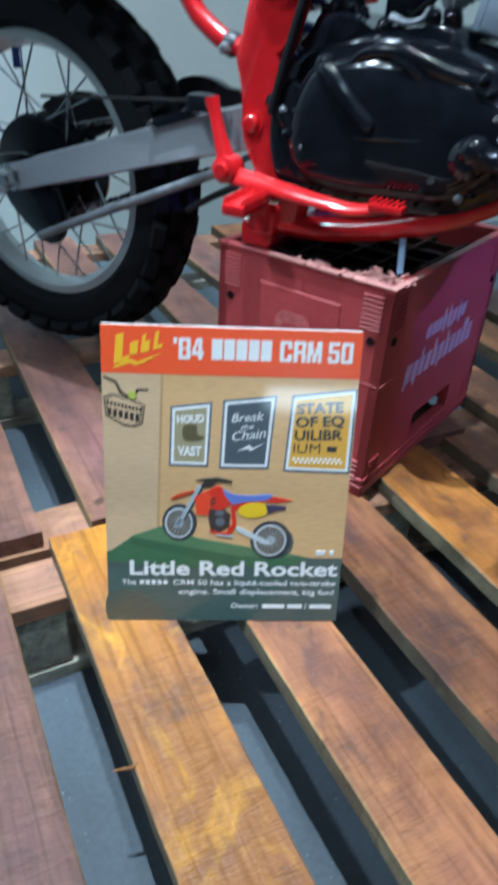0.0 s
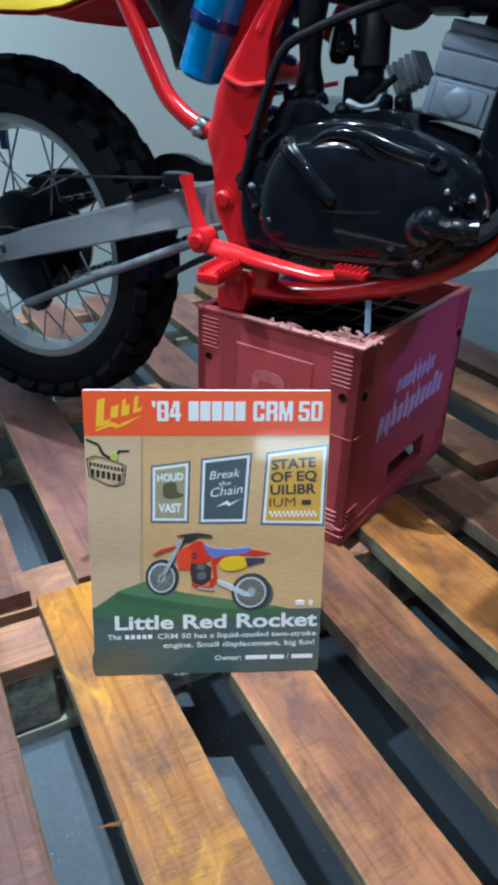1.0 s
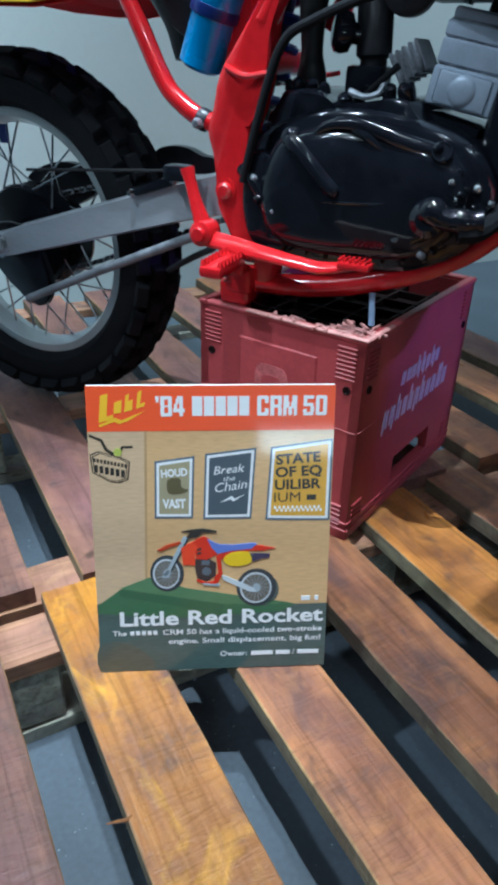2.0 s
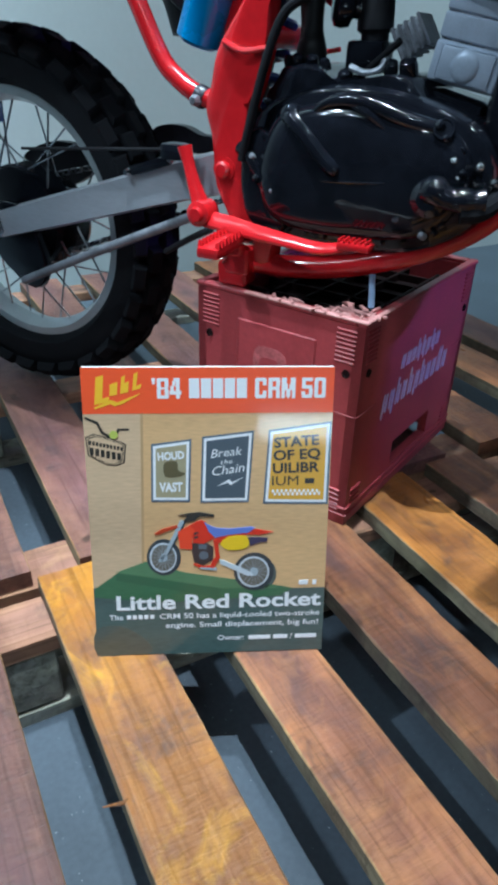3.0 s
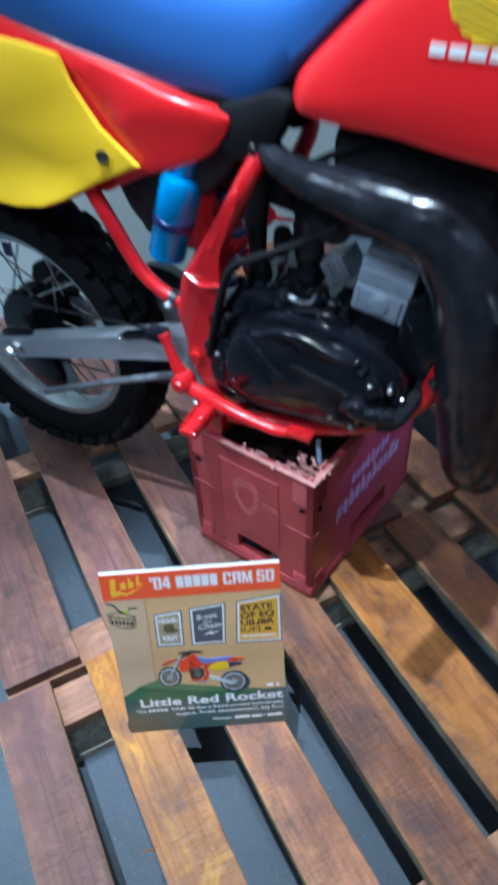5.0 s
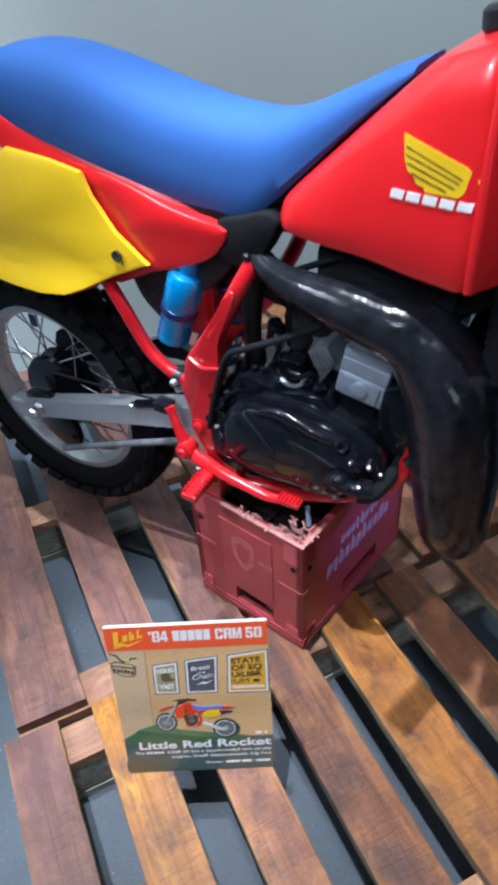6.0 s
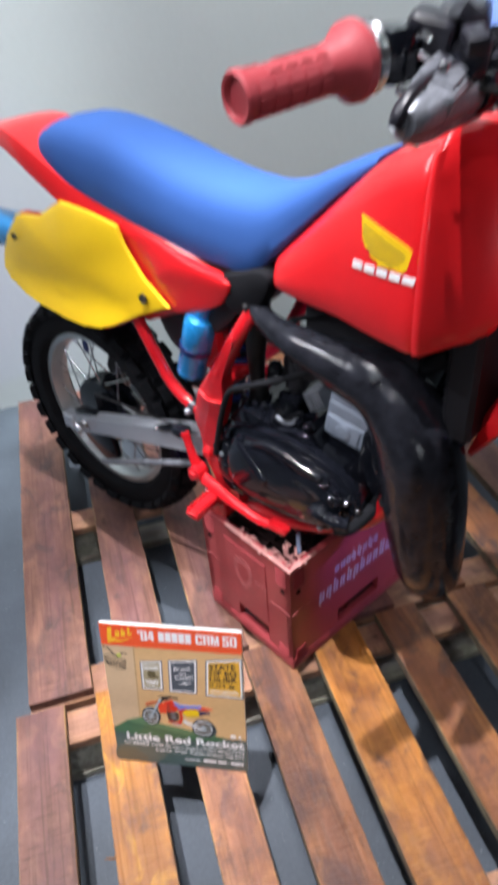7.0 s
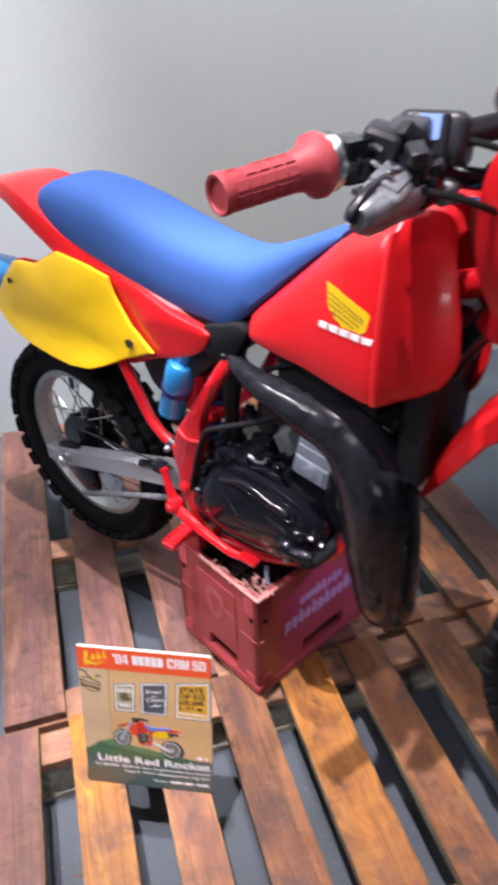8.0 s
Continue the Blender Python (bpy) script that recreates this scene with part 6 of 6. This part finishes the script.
# rear fender: arched sheet with turned-down sides
bm = bmesh.new()
rows_f = smooth_path([(-0.095, 0.836, 0.064, 0.010), (-0.13, 0.850, 0.0675, 0.016), (-0.22, 0.876, 0.073, 0.024), (-0.30, 0.896, 0.0755, 0.030), (-0.40, 0.926, 0.0785, 0.044), (-0.47, 0.958, 0.078, 0.044), (-0.53, 0.983, 0.075, 0.038), (-0.58, 0.992, 0.068, 0.030), (-0.64, 0.983, 0.058, 0.020), (-0.70, 0.969, 0.046, 0.013), (-0.78, 0.950, 0.034, 0.010)], 5)
rings = []
for a, z, hw, drop in rows_f:
    out = [R(a, hw * s, z - drop * t) for s, t in ((-1.0, 1.0), (-0.99, 0.5), (-0.9, 0.14), (-0.5, 0.02), (0, 0), (0.5, 0.02), (0.9, 0.14), (0.99, 0.5), (1.0, 1.0))]
    inn = [R(a, (hw - 0.004) * s, z - 0.004 - (drop - 0.002) * t) for s, t in ((1.0, 1.0), (0.99, 0.5), (0.9, 0.14), (0.5, 0.02), (0, 0), (-0.5, 0.02), (-0.9, 0.14), (-0.99, 0.5), (-1.0, 1.0))]
    rings.append(out + inn)
part("rear_fender", loft(bm, rings), RED_PLASTIC, BIKE, "red rear fender behind the seat")
part("inner_mudguard", tube(bmesh.new(), [R(-0.225, 0, 0.66) + (0.035,), R(-0.24, 0, 0.72) + (0.045,), R(-0.30, 0, 0.80) + (0.055,), R(-0.40, 0, 0.84) + (0.05,)], None, 16), BLACK_MATT, BIKE)

# front fender, plate and fork
bm = bmesh.new()
rows_f = smooth_path([(0.262, 0.650, 0.010, 0.006), (0.276, 0.705, 0.034, 0.024), (0.291, 0.748, 0.052, 0.034), (0.317, 0.803, 0.062, 0.040), (0.345, 0.845, 0.066, 0.042), (0.43, 0.895, 0.068, 0.040), (0.54, 0.908, 0.068, 0.036), (0.70, 0.898, 0.066, 0.030), (0.88, 0.852, 0.054, 0.022), (1.02, 0.805, 0.030, 0.012)], 5)
rings = []
for a, z, hw, drop in rows_f:
    out = [R(a + drop * t * 0.6, hw * s, z - drop * t * 0.7) for s, t in ((-1.0, 1.0), (-0.95, 0.4), (-0.6, 0.08), (0, 0), (0.6, 0.08), (0.95, 0.4), (1.0, 1.0))]
    inn = [R(a + drop * t * 0.6 + 0.003, (hw - 0.003) * s, z - 0.003 - drop * t * 0.7) for s, t in ((1.0, 1.0), (0.95, 0.4), (0.6, 0.08), (0, 0), (-0.6, 0.08), (-0.95, 0.4), (-1.0, 1.0))]
    rings.append(out + inn)
part("front_fender", loft(bm, rings), RED_PLASTIC, BIKE, "red front fender")
for side in (1, -1):
    leg = part("fork_leg", tube(bmesh.new(), [R(0.690, side * 0.078, 0.432) + (0.020,), R(0.655, side * 0.078, 0.50) + (0.023,), R(0.56, side * 0.078, 0.68) + (0.023,)], None, 20, 2), BLACK, BIKE, "black fork slider")
    part("fork_tube", tube(bmesh.new(), [R(0.56, side * 0.078, 0.68), R(0.385, side * 0.078, 1.06)], 0.0175, 18, 1), STEEL, leg)
for z, a in ((0.93, 0.445), (1.055, 0.388)):
    part("fork_clamp", box(bmesh.new(), (a - 0.03, -0.105, z - 0.012), (a + 0.022, 0.105, z + 0.012), 0.008, segments=2), RED if z < 1 else BLACK, BIKE)
rings = []
for z, wide, rear, nose in smooth_path([(0.965, 0.090, 0.372, 0.478), (0.985, 0.102, 0.350, 0.474), (1.03, 0.116, 0.331, 0.462), (1.09, 0.122, 0.324, 0.446), (1.135, 0.120, 0.330, 0.434), (1.16, 0.108, 0.346, 0.426)], 3):
    outer = [(rear + (nose - rear) * math.sin(math.pi * k / 16) ** 0.6, wide * math.cos(math.pi * k / 16)) for k in range(17)]
    inner = [(a - 0.004 * math.sin(math.pi * k / 16), b * 0.965) for k, (a, b) in enumerate(outer)][::-1]
    rings.append([R(a, b, z) for a, b in outer + inner])
part("front_number_plate", loft(bmesh.new(), rings), RED_PLASTIC, BIKE, "glossy red front number plate round the fork")
rad = part("radiator", box(bmesh.new(), (0.244, -0.066, 0.700), (0.284, 0.066, 0.93), 0.006), BLACK_MATT, BIKE, "matt black radiator in front of the engine")
for k in range(16):
    part("radiator_fin", box(bmesh.new(), (0.242, -0.060, 0.712 + 0.013 * k), (0.2445, 0.060, 0.716 + 0.013 * k)), BLACK_MATT, rad)
part("radiator_tank", tube(bmesh.new(), [R(0.262, 0.058, 0.706), R(0.262, -0.058, 0.706)], 0.019, 14, 1), BLACK, rad)
part("lower_hose", tube(bmesh.new(), [R(0.262, 0.040, 0.695), R(0.245, 0.044, 0.655), R(0.215, 0.052, 0.60), R(0.180, 0.070, 0.555)], 0.012, 12), HOSE, rad)

# handlebar and controls
bar = part("handlebar", tube(bmesh.new(), [R(0.190, 0.322, 1.1305), R(0.212, 0.240, 1.138), R(0.245, 0.165, 1.136), R(0.300, 0.085, 1.108), R(0.318, 0, 1.098), R(0.300, -0.085, 1.108), R(0.245, -0.165, 1.136), R(0.212, -0.24, 1.138), R(0.190, -0.322, 1.1305)], 0.011, 14), BLACK, BIKE, "black handlebar")
for side in (1, -1):
    ax = Vector(R(0.182 - 0.214, side * (0.345 - 0.236), -0.009)).normalized()
    base = Vector(R(0.2165, side * 0.2285, 1.138))
    bm = lathe(bmesh.new(), [(0.011, 0.0), (0.026, 0.0), (0.0284, 0.004), (0.0278, 0.010), (0.0225, 0.015), (0.0190, 0.022), (0.0172, 0.032), (0.0160, 0.034), (0.0160, 0.100), (0.0180, 0.103), (0.0180, 0.108), (0.0165, 0.110), (0.0140, 0.1092), (0.0125, 0.1060), (0.0, 0.1050)], base, ax, 32)
    grip = part("grip", bm, GRIP, bar, "faded red rubber handlebar grip")
    u, w = ax.orthogonal().normalized(), None
    w = ax.cross(u)
    rib = bmesh.new()
    for k in range(9):
        for j in range(5):
            if (j + k) % 9 == 0:
                continue
            t = 2 * math.pi * k / 9
            out = u * math.cos(t) + w * math.sin(t)
            across = ax.cross(out)
            c = base + ax * (0.041 + 0.0132 * j) + out * 0.0157
            knob(rib, c, out, across, ax, (0.0090, 0.0108), 0.0012)
    part("grip_tread", rib, GRIP, grip)
    # throttle or clutch housing with bright ring
    part("clamp_ring", lathe(bmesh.new(), [(0.012, -0.012), (0.024, -0.012), (0.026, -0.009), (0.024, -0.006), (0.026, -0.003), (0.023, 0.0), (0.012, 0.0)], base, ax, 28), STEEL, bar)
    hs = part("throttle_housing" if side > 0 else "clutch_housing", box(bmesh.new(), (-0.019, -0.016, -0.02), (0.019, 0.020, 0.02), 0.007, segments=2), BLACK, bar)
    hs.matrix_basis = pose(*R(0.226, side * 0.200, 1.138), 0, 0, -16 * side)
    for x, z in ((-0.01, 0.012), (0.01, 0.012), (0.0, -0.012)):
        part("housing_screw", lathe(bmesh.new(), [(0, 0.003), (0.003, 0.003), (0.004, 0.001), (0, 0.001)], (x, -0.016, z), (0, -1, 0), 8), STEEL, hs)
    part("lever_perch", tube(bmesh.new(), [R(0.236, side * 0.170, 1.134) + (0.018,), R(0.262, side * 0.175, 1.126) + (0.014,), R(0.288, side * 0.178, 1.118) + (0.011,)], None, 14), BLACK, bar)
    lever = tube(bmesh.new(), [R(0.275, side * 0.135, 1.119) + (0.007,), R(0.273, side * 0.17, 1.126) + (0.007,), R(0.271, side * 0.20, 1.128) + (0.006,), R(0.270, side * 0.225, 1.126) + (0.0055,), R(0.269, side * 0.243, 1.119) + (0.0065,), R(0.267, side * 0.252, 1.110) + (0.0075,), R(0.265, side * 0.254, 1.102) + (0.006,)], None, 12, 6, 0.8)
    part("brake_lever" if side > 0 else "clutch_lever", lever, DUSKY, bar)
# master cylinder: pale alloy body between a dark rubber-booted lever and a black clamp
bm = tube(bmesh.new(), [R(0.277, 0.100, 1.084) + (0.010,), R(0.277, 0.125, 1.091) + (0.014,), R(0.277, 0.160, 1.095) + (0.0165,), R(0.276, 0.190, 1.094) + (0.015,), R(0.274, 0.215, 1.095) + (0.018,), R(0.272, 0.238, 1.093) + (0.0165,), R(0.270, 0.250, 1.091) + (0.012,)], None, 16, 5, 0.85)
mc = part("master_cylinder", bm, DULL, bar, "dark brake master cylinder with a stained alloy body")
mc.matrix_basis = pose(0, 0, 0.012)
part("cylinder_body", box(bmesh.new(), (-0.020, -0.033, -0.012), (0.016, 0.030, 0.012), 0.007, segments=3), DULL, mc, "stained cast alloy body").matrix_basis = pose(*R(0.272, 0.196, 1.104), 8, 22, 12)
part("reservoir_lid", box(bmesh.new(), (-0.015, -0.026, 0), (0.014, 0.024, 0.006), 0.003, segments=2), DULL, mc).matrix_basis = pose(*R(0.272, 0.196, 1.114), 8, 22, 12)
part("hose_union", box(bmesh.new(), (-0.013, -0.015, -0.013), (0.014, 0.014, 0.011), 0.006, segments=3), DULL, mc, "stained alloy hose union").matrix_basis = pose(*R(0.288, 0.128, 1.094), -10, 20, 0)
for x, y in ((-0.008, 0.180), (0.006, 0.212)):
    part("lid_screw", lathe(bmesh.new(), [(0, 0.003), (0.003, 0.003), (0.004, 0.001), (0.004, -0.002), (0, -0.002)], R(0.272 + x, y, 1.122), (0.2, 0, 1), 10), STEEL, mc)
part("cylinder_clamp", lathe(bmesh.new(), [(0.010, -0.012), (0.019, -0.012), (0.021, -0.008), (0.021, 0.008), (0.019, 0.012), (0.010, 0.012)], R(0.278, 0.152, 1.100), (0.1, 1, 0.1), 22), BLACK, mc)
part("cable_elbow", tube(bmesh.new(), [R(0.266, 0.250, 1.092) + (0.007,), R(0.267, 0.236, 1.084) + (0.010,), R(0.268, 0.215, 1.081) + (0.011,), R(0.272, 0.185, 1.082) + (0.010,), R(0.28, 0.15, 1.081) + (0.006,)], None, 12, 4), STAINED, mc)
part("banjo_bolt", lathe(bmesh.new(), [(0, 0.008), (0.005, 0.008), (0.0075, 0.005), (0.0075, -0.01), (0, -0.01)], R(0.278, 0.104, 1.088), (0, 1, 0.2), 8), STEEL, mc)
for a, b, z, r in ((0.246, 0.172, 1.147, 0.019), (0.262, 0.152, 1.150, 0.020), (0.250, 0.150, 1.128, 0.018), (0.274, 0.160, 1.132, 0.015)):
    hub_ = box(bmesh.new(), (-r, -0.017, -r * 0.8), (r, 0.017, r * 0.9), r * 0.42, pose(*R(a, b, z), 1500 * r - 20, 900 * b % 40 - 20, 16), 3)
    part("throttle_block", hub_, DUSKY, bar)
for a, b, z, r in ((0.258, 0.236, 1.122, 0.0036), (0.262, 0.205, 1.106, 0.003), (0.243, 0.186, 1.160, 0.003), (0.262, 0.180, 1.128, 0.0035), (0.266, 0.232, 1.088, 0.0032), (0.250, 0.192, 1.150, 0.0025)):
    part("control_glint_screw", lathe(bmesh.new(), [(0, r * 0.9), (r * 0.8, r * 0.8), (r, r * 0.3), (r, -r * 2.5), (0, -r * 2.5)], R(a, b, z), R(-0.7, 0.5, 0.5), 10), STEEL, bar)
rng = random.Random(21)
for k in range(16):
    # taped joints, cable ends and clips crowded behind the master cylinder
    a, b, z = rng.uniform(0.236, 0.290), rng.uniform(0.110, 0.196), rng.uniform(1.096, 1.164)
    size = rng.uniform(0.005, 0.012)
    lump = box(bmesh.new(), (-size * 1.2, -size * 0.8, -size * 0.6), (size * 1.1, size * 0.8, size * 0.6), size * 0.3, pose(*R(a, b, z), rng.uniform(-40, 40), rng.uniform(-40, 40), rng.uniform(-60, 60)), 2)
    part("cable_joint", lump, DUSKY if k % 7 else DULL, bar)
# tiny steel studs scattered at random, added as glints among the controls
for k in range(14):
    size = rng.uniform(0.0014, 0.0026)
    a, b, z = 0.244 + rng.uniform(-0.012, 0.016), rng.uniform(0.120, 0.215), rng.uniform(1.100, 1.166)
    part("control_glint_screw", lathe(bmesh.new(), [(0, size), (size * 0.8, size * 0.7), (size, -size * 4), (0, -size * 4)], R(a, b, z), R(-0.6, 0.6, 0.5), 8), STEEL, bar)
part("brake_hose", tube(bmesh.new(), [R(0.278, 0.106, 1.088), R(0.32, 0.085, 1.088), R(0.40, 0.05, 1.06), R(0.44, 0.0, 1.0)], 0.0032, 8), CYAN, bar, "light blue braided brake hose")
sw = part("switch_box", box(bmesh.new(), (-0.030, -0.026, -0.022), (0.034, 0.050, 0.024), 0.012, segments=4), DUSKY, bar, "black switch box with lit display")
sw.matrix_basis = pose(*R(0.268, 0.118, 1.146), 0, 0, 14) @ pose(0, 0, 0, -14, 0, 0)
part("display_frame", box(bmesh.new(), (-0.016, -0.030, -0.018), (0.020, -0.024, 0.022), 0.003), BLACK_MATT, sw)
part("display", box(bmesh.new(), (-0.008, -0.0312, -0.002), (0.012, -0.0296, 0.019), 0.0006), SCREEN, sw, "small lit blue display")
part("indicator", box(bmesh.new(), (-0.006, -0.0312, -0.013), (0.006, -0.0296, -0.007), 0.0006), SCREEN, sw)
for k in range(3):
    part("switch_button", lathe(bmesh.new(), [(0, 0.005), (0.004, 0.005), (0.0055, 0.003), (0.0055, -0.002), (0, -0.002)], (-0.022, -0.024, -0.012 + 0.012 * k), (0, -1, 0), 12), BLACK_MATT, sw)
part("bar_pad", tube(bmesh.new(), [R(0.290, 0.12, 1.150), R(0.305, 0.0, 1.150), R(0.290, -0.12, 1.150)], 0.013, 14), BLACK_MATT, bar)
for side in (1, -1):
    part("bar_clamp", box(bmesh.new(), (0.298, side * 0.04 - 0.016, 1.068), (0.338, side * 0.04 + 0.016, 1.118), 0.006, segments=2), BLACK, bar)
for k, pts in enumerate((((0.26, 0.19, 1.12), (0.33, 0.14, 1.10), (0.36, 0.05, 1.05), (0.33, 0.02, 0.98)), ((0.25, 0.13, 1.155), (0.33, 0.10, 1.14), (0.40, 0.02, 1.09), (0.40, 0.0, 1.0)), ((0.25, -0.13, 1.14), (0.34, -0.06, 1.13), (0.40, 0.02, 1.07), (0.39, 0.03, 0.98)))):
    part("cable", tube(bmesh.new(), [R(*p) for p in pts], 0.0035, 8), HOSE, bar)
